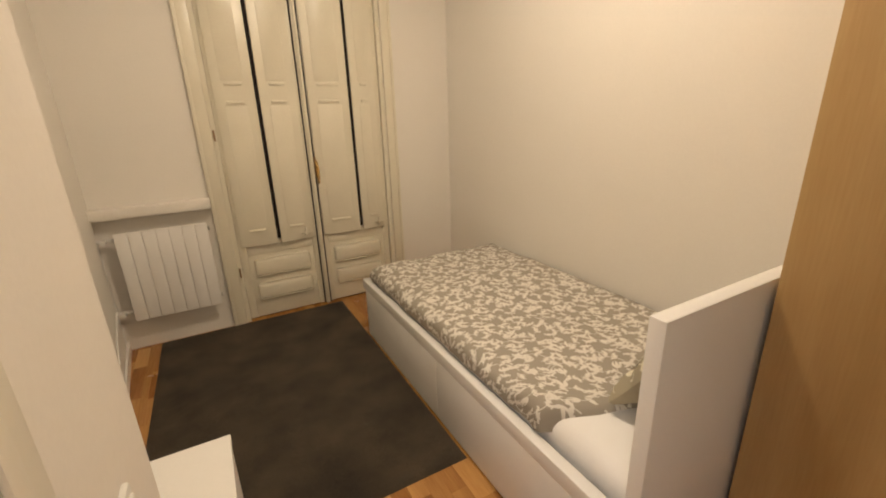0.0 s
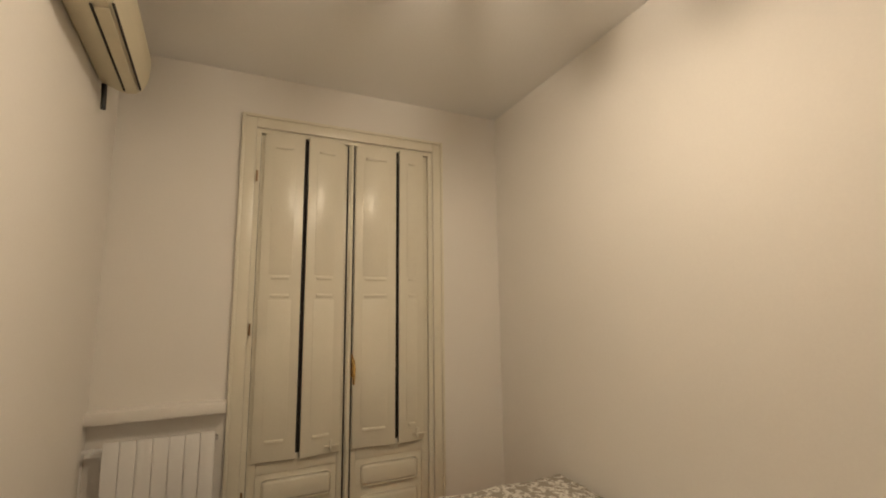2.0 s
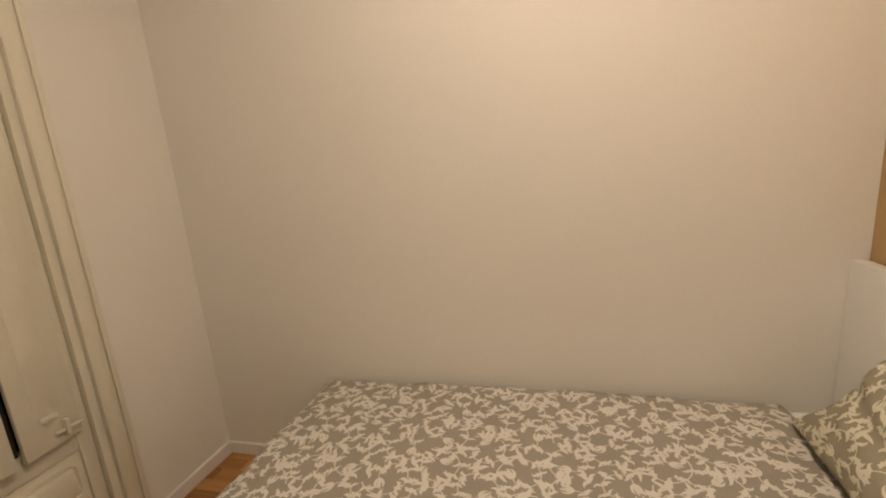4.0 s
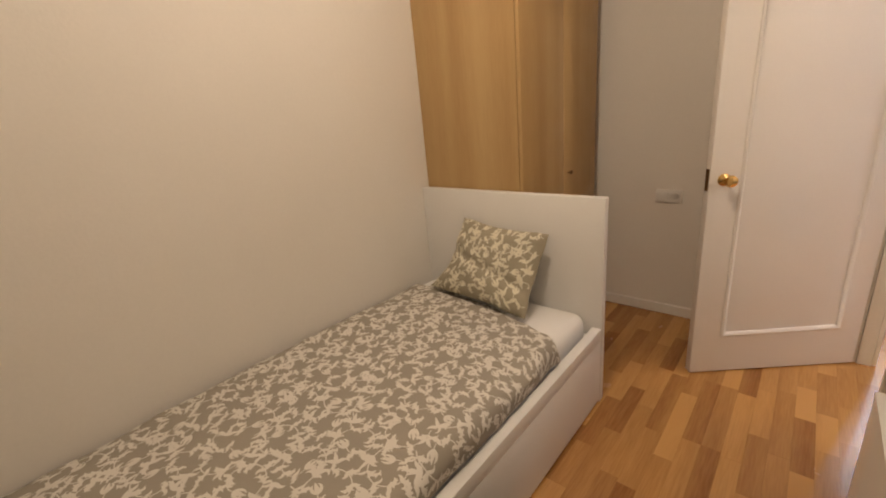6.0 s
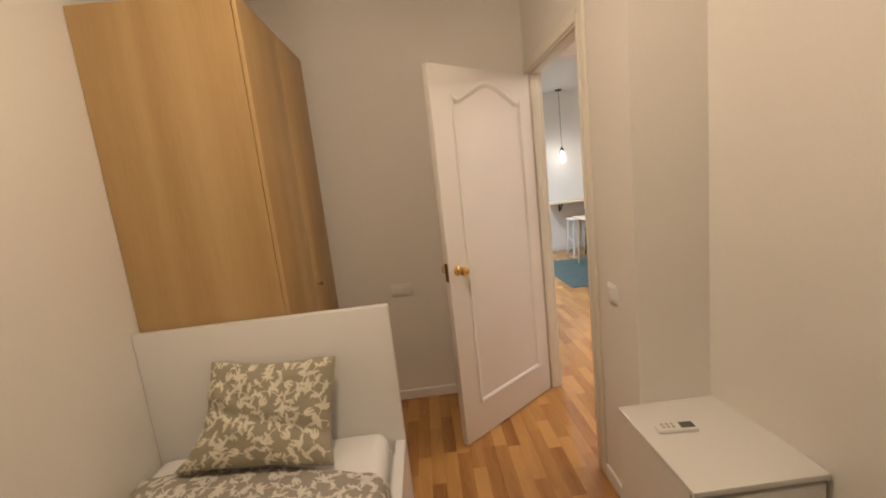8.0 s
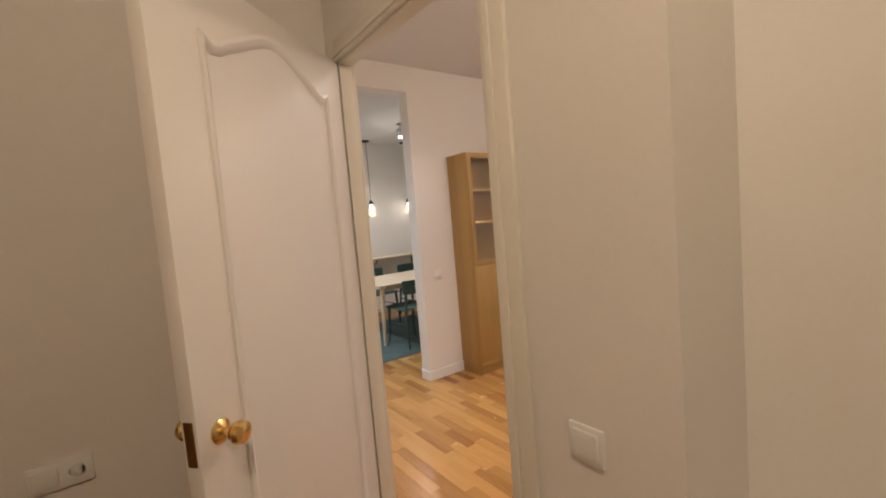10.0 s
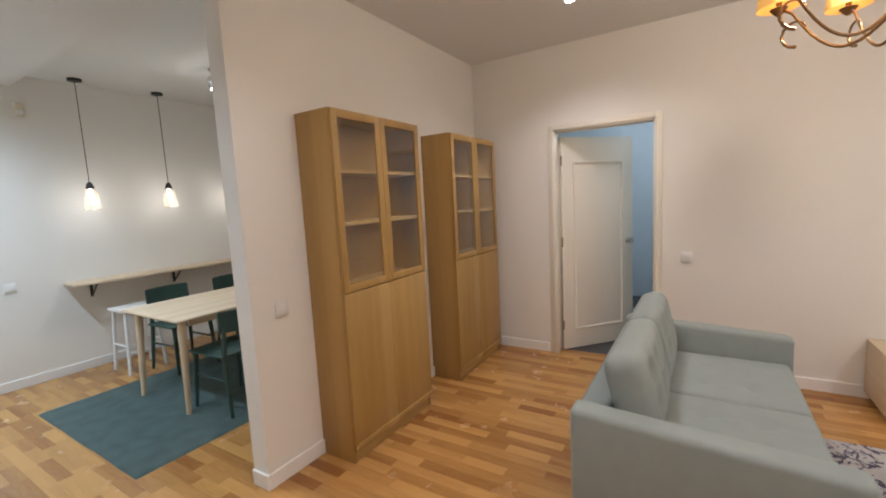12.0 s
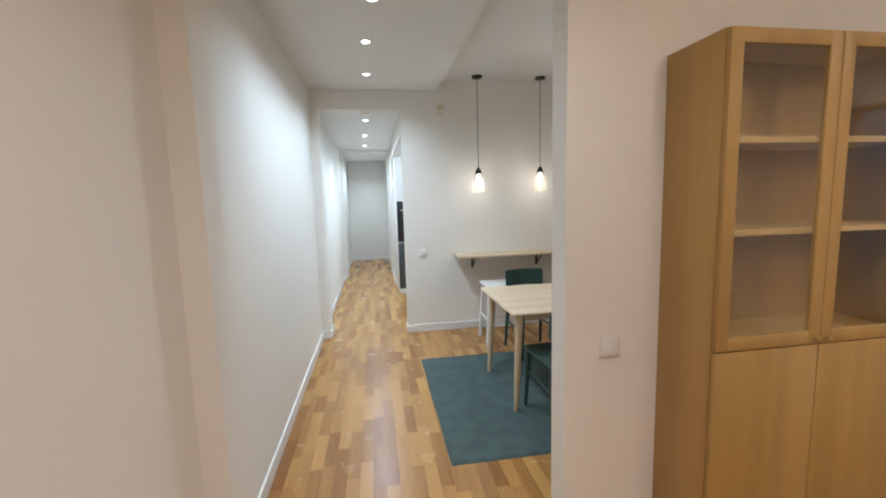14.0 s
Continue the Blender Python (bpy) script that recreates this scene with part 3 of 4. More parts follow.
def make_wardrobe():
    w = thing("wardrobe", "tall oak veneer wardrobe standing behind the headboard", "wardrobe", (1.338, 0.05, 0))
    for name, row in (("side_panel", (0.02, 0.63, 0, 0.018, 0, 2.30)), ("side_panel", (0.02, 0.63, 0.882, 0.90, 0, 2.30)), ("top_panel", (0.02, 0.63, 0.018, 0.882, 2.28, 2.30)), ("plinth", (0.02, 0.63, 0.018, 0.882, 0.0, 0.06)), ("back_panel", (0.61, 0.628, 0.018, 0.882, 0.06, 2.28))):
        part(name, box(*row, bevel=0.001, seg=1), M_OAK, w)
    for k in (0, 1):
        door = part("door", box(0.0, 0.018, 0.002 + 0.449 * k, 0.448 + 0.449 * k, 0.06, 2.295, bevel=0.002), M_OAK, w)
        if k == 0:
            part("knob", turned(lathe([(0.004, 0), (0.004, 0.014), (0.011, 0.018), (0.012, 0.026), (0.006, 0.030)], 14), pose(0.0, 0.40, 1.03, 0, -90, 0)), M_BRONZE, door, "small dark metal knob")


def make_nightstand():
    c = thing("chest_of_drawers", "small white two-drawer chest against the wall step", "chest of drawers", (-0.338, 1.237, 0))
    for name, row in (("side_panel", (0.0, 0.016, 0, 0.437, 0, 0.55)), ("side_panel", (0.382, 0.398, 0, 0.437, 0, 0.55)), ("back_panel", (0.016, 0.382, 0, 0.012, 0, 0.55)), ("plinth", (0.016, 0.382, 0.02, 0.422, 0.0, 0.03)), ("inner_rail", (0.016, 0.382, 0.012, 0.422, 0.50, 0.55))):
        part(name, box(*row, bevel=0.0015, seg=1), M_WHITE, c)
    part("top", box(-0.002, 0.400, -0.001, 0.458, 0.551, 0.571, bevel=0.002), M_WHITE, c)
    for z0, z1 in ((0.035, 0.282), (0.288, 0.536)):
        part("drawer_front", box(0.006, 0.392, 0.438, 0.454, z0, z1, bevel=0.002), M_WHITE, c)


def make_remote():
    r = thing("remote_control", "small white remote control lying on the chest", "remote control", (-0.06, 1.415, 0.572), 84)
    part("case", box(-0.022, 0.022, -0.068, 0.068, 0, 0.016, bevel=0.005, seg=3), M_PLASTIC, r)
    part("display", box(-0.016, 0.016, 0.012, 0.058, 0.0155, 0.0172), material("display grey", (0.09, 0.10, 0.09), 0.2), r, "dark grey display")
    for i in range(2):
        for j in range(3):
            part("button", box(-0.014 + 0.016 * i, -0.003 + 0.016 * i, -0.05 + 0.017 * j, -0.040 + 0.017 * j, 0.0155, 0.018, bevel=0.001, seg=1), material("button grey", (0.4, 0.4, 0.4), 0.5), r)


def panel_moulding(outline, w=0.022, h=0.010, y=0.0, sign=-1):
    """A raised moulding that follows a closed outline in the xz plane."""
    bm, rings, n = bmesh.new(), [], len(outline)
    for k in range(n):
        a, b, c = Vector(outline[k - 1]), Vector(outline[k]), Vector(outline[(k + 1) % n])
        d = ((b - a).normalized() + (c - b).normalized()).normalized()
        inward = Vector((-d.y, d.x))
        rings.append([bm.verts.new((b.x + inward.x * s, y + sign * t, b.y + inward.y * s)) for s, t in ((-w / 2, -0.002), (-w / 2, h * 0.6), (-w * 0.15, h), (w * 0.2, h * 0.75), (w / 2, 0.001), (w / 2, -0.002))])
    for k in range(n):
        for j in range(5):
            bm.faces.new((rings[k - 1][j], rings[k - 1][j + 1], rings[k][j + 1], rings[k][j]))
    bmesh.ops.recalc_face_normals(bm, faces=bm.faces[:])
    return bm


def arched(x0, x1, z0, z1, rise):
    """A panel outline whose top swings up to a rounded middle."""
    pts = [(x0, z0), (x1, z0), (x1, z1)]
    n = 22
    for k in range(1, n):
        t = k / n
        s = abs(2 * t - 1)
        curve = 0.5 + 0.5 * math.cos(math.pi * min(1, s * 1.12)) - 0.22 * math.exp(-((s - 0.88) / 0.12) ** 2)
        pts.append((x1 + (x0 - x1) * t, z1 + rise * curve))
    pts.append((x0, z1))
    return pts


def make_panel_door(name, label, width, height, place, turn, mat, knob_mat, panel=(0.125, 0.125, 0.20, 1.74), arch=0.10):
    """A lacquered leaf along +x from its hinge, with one long moulded panel on each face."""
    d = tagged(thing(name, label, "door", place, turn), kind="structure")
    part("leaf", box(0.003, width, -0.02, 0.02, 0.008, height, bevel=0.002), mat, d)
    out = arched(panel[0], width - panel[1], panel[2], panel[3], arch)
    for y, sign in ((-0.02, -1), (0.02, 1)):
        part("panel_moulding", panel_moulding(out, 0.034, 0.012, y, sign), mat, d)
    for sign in (-1, 1):
        knob = lathe([(0.028, 0), (0.028, 0.004), (0.018, 0.010), (0.010, 0.014), (0.010, 0.032), (0.022, 0.040), (0.027, 0.052), (0.024, 0.064), (0.010, 0.070)], 24)
        part("knob", turned(knob, pose(width - 0.062, 0.02 * sign, 1.02, -90 * sign, 0, 0)), knob_mat, d, "round polished metal knob")
    part("latch_plate", box(width - 0.001, width + 0.002, -0.012, 0.012, 0.97, 1.07), M_BRONZE, d)
    for z in (0.25, 1.05, 1.80):
        part("hinge", turned(lathe([(0.007, -0.045), (0.007, 0.045)], 10), pose(0.0, -0.022, z)), M_BRONZE, d)
    return d


def make_switch(name, label, category, m, double=False):
    s = thing(name, label, category)
    s.matrix_basis = m
    w = 0.075 if double else 0.041
    part("plate", box(-w, w, -0.010, 0, -0.041, 0.041, bevel=0.004), M_PLASTIC, s)
    if double:
        part("rocker", box(-0.066, -0.006, -0.014, -0.0095, -0.030, 0.030, bevel=0.002), M_PLASTIC, s)
        part("socket_well", turned(lathe([(0.024, 0), (0.024, 0.003), (0.019, 0.003), (0.019, 0.0005)], 20), pose(0.036, -0.0095, 0, 90, 0, 0)), M_PLASTIC, s)
    else:
        part("rocker", box(-0.030, 0.030, -0.014, -0.0095, -0.030, 0.030, bevel=0.002), M_PLASTIC, s)


def make_radiator():
    r = thing("radiator", "white aluminium column radiator hung under a ledge", "radiator", (-0.43, 3.585, 0.235))
    for k in range(7):
        x = 0.0715 * k
        sec = boxes([(x + 0.001, x + 0.0705, 0.0, 0.012, 0.0, 0.575), (x + 0.025, x + 0.046, 0.012, 0.075, 0.02, 0.555)], bevel=0.004)
        part("section", sec, M_WHITE, r)
    for z in (0.05, 0.53):
        part("pipe", tube([(-0.10, 0.05, z), (0.0, 0.05, z)], 0.011), M_WHITE, r)
        part("valve", tube([(-0.055, 0.05, z), (-0.055, -0.005, z)], [0.016, 0.013], 12), M_PLASTIC, r, "white plastic valve cap")
        part("end_cap", tube([(0.50, 0.05, z), (0.512, 0.05, z)], 0.014), M_STEEL, r)
    part("riser", tube([(-0.10, 0.05, -0.235), (-0.10, 0.05, 0.53)], 0.011), M_WHITE, r)


def make_air_conditioner():
    a = thing("air_conditioner", "cream wall-mounted air conditioner high above the radiator", "air conditioner")
    a.matrix_basis = pose(-0.4875, 3.26, 2.56, 0, 0, 5.1)
    prof = [(0, 0), (0.10, -0.035), (0.16, -0.02), (0.19, 0.05), (0.195, 0.16), (0.17, 0.235), (0.0, 0.25)]
    bm = prism(prof, 0, 0.78)
    turned(bm, Matrix(((1, 0, 0, 0), (0, 0, -1, 0), (0, 1, 0, 0), (0, 0, 0, 1))))
    bmesh.ops.bevel(bm, geom=bm.edges[:], offset=0.010, segments=3, affect="EDGES")
    bmesh.ops.recalc_face_normals(bm, faces=bm.faces[:])
    mat = material("aged cream plastic", (0.66, 0.60, 0.44), 0.4, vary=0.05)
    part("case", bm, mat, a)
    part("louvre", turned(box(0, 0.045, -0.70, -0.07, -0.004, 0.002, bevel=0.001), pose(0.108, 0, -0.036, 0, -14, 0)), mat, a)
    # No opening is cut: dark strips carry the shade of the air slots.
    for x, z, t in ((0.100, -0.037, 20), (0.163, -0.020, -60)):
        part("slot", turned(box(0, 0.007, -0.72, -0.05, -0.003, 0.003), pose(x, 0, z, 0, t, 0)), M_DARK, a, "dark strip standing in for a shaded air slot")
    part("pipe", tube([(0.02, -0.02, -0.01), (0.02, -0.005, -0.06), (0.02, 0.0, -0.13)], 0.011), M_BLACK, a, "short black insulated pipe")


def make_balcony_door():
    w = tagged(thing("window_1", "cream painted balcony double door with closed folding shutters", "window"), kind="structure")
    y = NORTH
    frame_rows = []
    for a, b, c, d in ((0.115, 0.20, 0, 2.705), (1.41, 1.487, 0, 2.705), (0.20, 1.41, 2.622, 2.705)):
        frame_rows.append((a, b, y - 0.022, y - 0.001, c, d))
    frame_rows += [(0.115, 0.135, y - 0.034, y - 0.022, 0, 2.705), (1.467, 1.487, y - 0.034, y - 0.022, 0, 2.705), (0.135, 1.467, y - 0.034, y - 0.022, 2.685, 2.705)]
    part("frame", boxes(frame_rows, bevel=0.004), M_CREAM, w)
    part("lining", boxes([(0.201, 0.23, y, y + 0.10, 0, 2.621), (1.38, 1.409, y, y + 0.10, 0, 2.621), (0.23, 1.38, y, y + 0.10, 2.595, 2.621)]), M_CREAM, w)
    # A dark board takes the place of the unlit outside.
    part("backing", box(0.20, 1.41, y + 0.12, y + 0.14, 0, 2.62), M_DARK, w, "dark board standing in for the night behind the shutters")
    for x0, x1 in ((0.232, 0.800), (0.822, 1.378)):
        leaf = part("door_leaf", boxes([(x0, x0 + 0.05, y + 0.022, y + 0.062, 0.012, 2.592), (x1 - 0.05, x1, y + 0.022, y + 0.062, 0.012, 2.592), (x0 + 0.05, x1 - 0.05, y + 0.030, y + 0.055, 0.012, 0.58), (x0 + 0.05, x1 - 0.05, y + 0.022, y + 0.062, 2.53, 2.592), (x0 + 0.05, x1 - 0.05, y + 0.022, y + 0.062, 0.50, 0.60)], bevel=0.004), M_CREAM, w)
        for z0, z1 in ((0.15, 0.275), (0.335, 0.465)):
            part("raised_panel", box(x0 + 0.085, x1 - 0.085, y + 0.006, y + 0.031, z0, z1, bevel=0.0225, seg=3), M_CREAM, leaf)
        mid = 0.511 if x0 < 0.5 else 1.140
        for k, (a, b, tilt) in enumerate(((x0 + 0.02, mid - 0.012, 4.5), (mid + 0.012, x1 - 0.035, -6.5))):
            wide = b - a
            rows = [(0, wide, 0, 0.018, 0, 2.03)]
            bm = boxes(rows, bevel=0.003)
            for z0, z1 in ((0.10, 0.98), (1.08, 1.94)):
                bm_box(bm, 0.055, wide - 0.055, -0.0022, 0.004, z0 + 0.03, z1 - 0.03, bevel=0.002)
                for za, zb in ((z0, z0 + 0.014), (z1 - 0.014, z1)):
                    bm_box(bm, 0.07, wide - 0.07, -0.009, 0.003, za, zb + 0.006, bevel=0.004)
            if k == 0:
                m = pose(a, y + 0.004, 0.575, 0, 0, -tilt)
            else:
                m = pose(b, y + 0.004, 0.575, 0, 0, -tilt) @ pose(-wide, 0, 0)
            part("shutter", turned(bm, m), M_CREAM, leaf)
        # The shade between the two shutters is a dark strip.
        part("gap", box(mid - 0.014, mid + 0.014, y + 0.018, y + 0.021, 0.60, 2.60), M_DARK, leaf, "dark strip standing in for the shaded gap between two shutters")
        part("shutter_latch", boxes([(x1 - 0.13, x1 - 0.04, y - 0.022, y - 0.012, 0.615, 0.627), (x1 - 0.10, x1 - 0.085, y - 0.030, y - 0.010, 0.60, 0.66)], bevel=0.003), M_CREAM, leaf)
    part("meeting_strip", boxes([(0.795, 0.827, y + 0.004, y + 0.024, 0.012, 2.60), (0.803, 0.819, y - 0.006, y + 0.004, 0.012, 2.60)], bevel=0.003), M_CREAM, w)
    # Dark strips painted in for the shade of the two joints.
    for x in (0.7885, 0.8335):
        part("joint_shade", box(x - 0.004, x + 0.004, y + 0.014, y + 0.0205, 0.012, 2.59), M_DARK, w, "dark strip standing in for the shaded joint beside the meeting strip")
    part("lock_plate", box(0.829, 0.852, y + 0.008, y + 0.022, 1.02, 1.17, bevel=0.004), M_BRONZE, w, "dark metal lock plate")
    part("handle", tube([(0.84, y + 0.01, 1.14), (0.84, y - 0.03, 1.13), (0.838, y - 0.05, 1.09), (0.84, y - 0.045, 1.02), (0.842, y - 0.03, 0.98)], [0.008, 0.010, 0.011, 0.010, 0.007], 12), M_BRASS, w, "curved brass lever handle")
    part("bolt_rod", tube([(0.811, y - 0.008, 1.20), (0.811, y - 0.008, 2.58)], 0.005), M_CREAM, w)
    for z in (0.4, 1.35, 2.3):
        part("hinge", tube([(0.214, y - 0.026, z - 0.035), (0.214, y - 0.026, z + 0.035)], 0.006), M_BRONZE, w)


def make_ceiling_lamp():
    c = thing("ceiling_lamp", "unseen round ceiling lamp, lit, with slats added to streak its light", "lamp", (0.85, 1.88, BC))
    part("base", lathe([(0.07, 0), (0.07, -0.015), (0.05, -0.03)], 32), M_STEEL, c)
    part("rod", tube([(0, 0, -0.03), (0, 0, -0.12)], 0.012), M_STEEL, c)
    part("bulb", lathe([(0.004, -0.175), (0.020, -0.167), (0.026, -0.150), (0.016, -0.120)], 16), material("lit bulb glass", (1.0, 0.85, 0.65), 0.4, emit=6.0), c).visible_shadow = False
    # Lamp shape is unseen; this ring is added to break its light into streaks.
    rand = random.Random(4)
    for k in range(11):
        a, half = 2 * math.pi * k / 11 + rand.uniform(-0.08, 0.08), rand.uniform(0.09, 0.17)
        low, high, r = -0.185 + rand.uniform(-0.02, 0.03), -0.05 + rand.uniform(-0.02, 0.0), rand.uniform(0.15, 0.19)
        bm, rows = bmesh.new(), []
        for i in range(9):
            b = a + half * (i - 4) / 4
            dip = 0.045 * ((i - 4) / 4) ** 2
            rows.append([bm.verts.new((q * math.cos(b), q * math.sin(b), z)) for q, z in ((r, low + dip), (r * 0.9, high), (r * 0.9 - 0.004, high), (r - 0.004, low + dip))])
        for p, q in zip(rows, rows[1:]):
            for i in range(4):
                bm.faces.new((p[i], p[(i + 1) % 4], q[(i + 1) % 4], q[i]))
        bm.faces.new(rows[0]), bm.faces.new(rows[-1][::-1])
        bmesh.ops.recalc_face_normals(bm, faces=bm.faces[:])
        petal = part("petal", bm, M_PLASTIC, c)
        part("arm", tube([(0.01 * math.cos(a), 0.01 * math.sin(a), -0.06), (r * 0.92 * math.cos(a), r * 0.92 * math.sin(a), -0.06)], 0.003, 6), M_STEEL, petal)


def rug(name, label, x0, x1, y0, y1, h, mat, seed):
    """A pile rug with an uneven top and rounded, slightly wavy edges."""
    r = random.Random(seed)
    nu, nv = max(8, int((x1 - x0) / 0.02)), max(8, int((y1 - y0) / 0.02))

    def top(u, v):
        e = min(u - x0, x1 - u, v - y0, y1 - v)
        z = h * min(1, 0.25 + e / 0.02) + (0.0022 * noise.noise((u * 40, v * 40, seed)) + 0.002 * noise.noise((u * 9, v * 9, seed)) if e > 0.001 else -h * 0.25 + 0.001)
        return (u + 0.004 * noise.noise((v * 3, seed, 0)), v + 0.004 * noise.noise((u * 3, 0, seed)), max(z, 0.001))
    return tagged(mesh(name, sheet_mesh(top, x0, x1, y0, y1, nu, nv), mat), label, "rug")


make_bed()
make_mattress()
make_duvet()
make_pillow()
make_wardrobe()
make_nightstand()
make_remote()
make_panel_door("door_1", "white lacquered bedroom door standing half open", 0.825, 2.085, (-0.006, 0.0, 0), 39, M_DOOR, M_BRASS, panel=(0.12, 0.145, 0.225, 1.925), arch=0.08)
make_switch("light_switch", "square white light switch beside the bedroom door", "switch", pose(-0.03, 1.04, 0.965, 0, 0, 90))
make_switch("wall_socket", "double white socket on the bedroom wall", "socket", pose(0.93, -0.105, 0.80, 0, 0, 180), True)
make_radiator()
setting("trim", box(-0.535, 0.114, NORTH - 0.085, NORTH, 0.895, 0.957, bevel=0.006), M_WALL, "white plaster ledge above the radiator", "ledge")
make_air_conditioner()
make_balcony_door()
make_ceiling_lamp()
rug("rug", "dark charcoal shaggy rug beside the bed", -0.34, 0.9155, 1.755, 3.675, 0.012, M_RUGD, 3)
tagged(mesh("cable", tube([(-0.507, 3.55, 0.33), (-0.500, 3.42, 0.28), (-0.492, 3.30, 0.25), (-0.482, 3.18, 0.16)], 0.006), M_PLASTIC), "short white cable on the bedroom wall", "cable")

# ---- living room things ----


def make_bookcase(x):
    b = thing("bookcase", "tall oak bookcase with glazed upper doors and empty shelves", "bookcase", (x, -1.548, 0), group="bookcases along the wall")
    w, d, h = 0.805, 0.278, 2.02
    part("side", box(0, 0.018, 0, d - 0.020, 0, h, bevel=0.001), M_BOOK, b)
    part("side", box(w - 0.018, w, 0, d - 0.020, 0, h, bevel=0.001), M_BOOK, b)
    part("top", box(0.018, w - 0.018, 0, d - 0.020, h - 0.02, h), M_BOOKX, b)
    part("plinth", box(0.018, w - 0.018, 0.01, d - 0.030, 0, 0.075), M_BOOKX, b)
    part("back", box(0.018, w - 0.018, 0.001, 0.006, 0.075, h - 0.02), M_BOOK, b)
    for z in (0.075, 0.55, 1.00, 1.385, 1.68):
        part("shelf", box(0.018, w - 0.018, 0.006, d - 0.026, z, z + 0.020), M_BOOKX, b)
    for k in (0, 1):
        x0, x1 = (0.003, w / 2 - 0.0015) if k == 0 else (w / 2 + 0.0015, w - 0.003)
        f, y0, y1 = 0.045, d - 0.018, d
        upper = part("glass_door", boxes([(x0, x0 + f, y0, y1, 1.01, h - 0.003), (x1 - f, x1, y0, y1, 1.01, h - 0.003), (x0 + f, x1 - f, y0, y1, h - 0.003 - f, h - 0.003), (x0 + f, x1 - f, y0, y1, 1.01, 1.01 + f)], bevel=0.002), M_BOOK, b)
        pane = part("pane", box(x0 + f + 0.0005, x1 - f - 0.0005, y0 + 0.007, y0 + 0.010, 1.01 + f, h - 0.003 - f), M_GLASS, upper)
        pane.visible_shadow = False
        lower = part("panel_door", boxes([(x0, x1, y0, y1 - 0.003, 0.118, 1.005), (x0, x1, y0, y1 + 0.003, 0.078, 0.1175)], bevel=0.002), M_BOOK, b)
        kx = x1 - 0.02 if k == 0 else x0 + 0.02
        for z in (1.03,):
            part("knob", turned(lathe([(0.004, 0), (0.005, 0.008), (0.009, 0.012), (0.009, 0.018), (0.004, 0.020)], 12), pose(kx, d, z, -90, 0, 0)), M_BOOK, upper)
    return b


def cushion(w, d, h, soft=0.035, puff=0.02, tufts=()):
    """A padded block with rounded edges, a crowned top and pressed-in buttons, on z = 0."""
    bm = box(0, w, 0, d, 0, h, bevel=soft, seg=4)
    bmesh.ops.subdivide_edges(bm, edges=[e for e in bm.edges if e.calc_length() > 0.08], cuts=17, use_grid_fill=True)
    for v in bm.verts:
        u, t = v.co.x / w, v.co.y / d
        if v.co.z > h * 0.5:
            v.co.z += puff * 4 * u * (1 - u) * 4 * t * (1 - t) * 0.9
        for tu, tt in tufts:
            r = math.hypot(v.co.x - tu * w, v.co.y - tt * d)
            if v.co.z > h * 0.5:
                v.co.z -= 0.030 * math.exp(-(r / 0.045) ** 2) + 0.012 * math.exp(-(abs(v.co.x - tu * w) / 0.018) ** 1.2) / len(tufts) * 2 * math.exp(-(r / 0.16) ** 2)
    return bm


def make_sofa():
    s = thing("sofa", "grey-green fabric two-seat sofa with tufted back cushions", "sofa", (-3.27, -0.045, 0))
    L, D = 1.56, 0.92
    part("base", box(0.10, L - 0.10, 0.06, D - 0.02, 0.16, 0.30, bevel=0.015), M_SOFA, s)
    part("back_frame", box(0.02, L - 0.02, 0.0, 0.13, 0.16, 0.60, bevel=0.03, seg=4), M_SOFA, s)
    for x in (0.0, L - 0.12):
        arm = box(x, x + 0.12, 0.0, D, 0.15, 0.635, bevel=0.028, seg=4)
        for v in arm.verts:
            if v.co.z > 0.4:
                v.co.z -= 0.05 * (v.co.y / D)
        part("armrest", arm, M_SOFA, s)
    half = (L - 0.25) / 2
    for k in (0, 1):
        x = 0.1225 + k * (half + 0.004)
        part("seat_cushion", turned(cushion(half, D - 0.19, 0.145, 0.03, 0.018, [(u, t) for u in (0.3, 0.7) for t in (0.4, 0.72)]), pose(x, 0.17, 0.295)), M_SOFA, s)
        tufts = [(0.25, 0.36), (0.5, 0.36), (0.75, 0.36), (0.25, 0.68), (0.5, 0.68), (0.75, 0.68)]
        back = part("back_cushion", cushion(half, 0.385, 0.155, 0.055, 0.03, tufts), M_SOFA, s)
        back.matrix_basis = pose(x + half, 0.180, 0.435, 77, 0, 180)
        for tu, tt in tufts:
            part("button", turned(lathe([(0.011, -0.004), (0.012, 0.002), (0.004, 0.006)], 10), pose(tu * half, tt * 0.385, 0.155 - 0.010)), M_SOFA, back)
    for x in (0.10, L - 0.10):
        for y in (0.08, D - 0.08):
            part("leg", tube([(x, y, 0.16), (x, y, 0.0)], [0.020, 0.012], 12), M_BRASS, s, "slim brass-coloured leg")


def make_coffee_table():
    t = thing("coffee_table", "pale wood coffee table with slanted legs on the rug", "coffee table", (-2.63, 1.17, 0.012))
    part("tabletop", box(0, 0.62, 0, 1.05, 0.435, 0.463, bevel=0.012, seg=3), M_PALE, t)
    for x, dx in ((0.10, -0.035), (0.52, 0.035)):
        for y, dy in ((0.10, -0.035), (0.95, 0.035)):
            part("leg", tube([(x, y, 0.435), (x + dx, y + dy, 0.0)], [0.028, 0.018], 12), M_PALEZ, t)


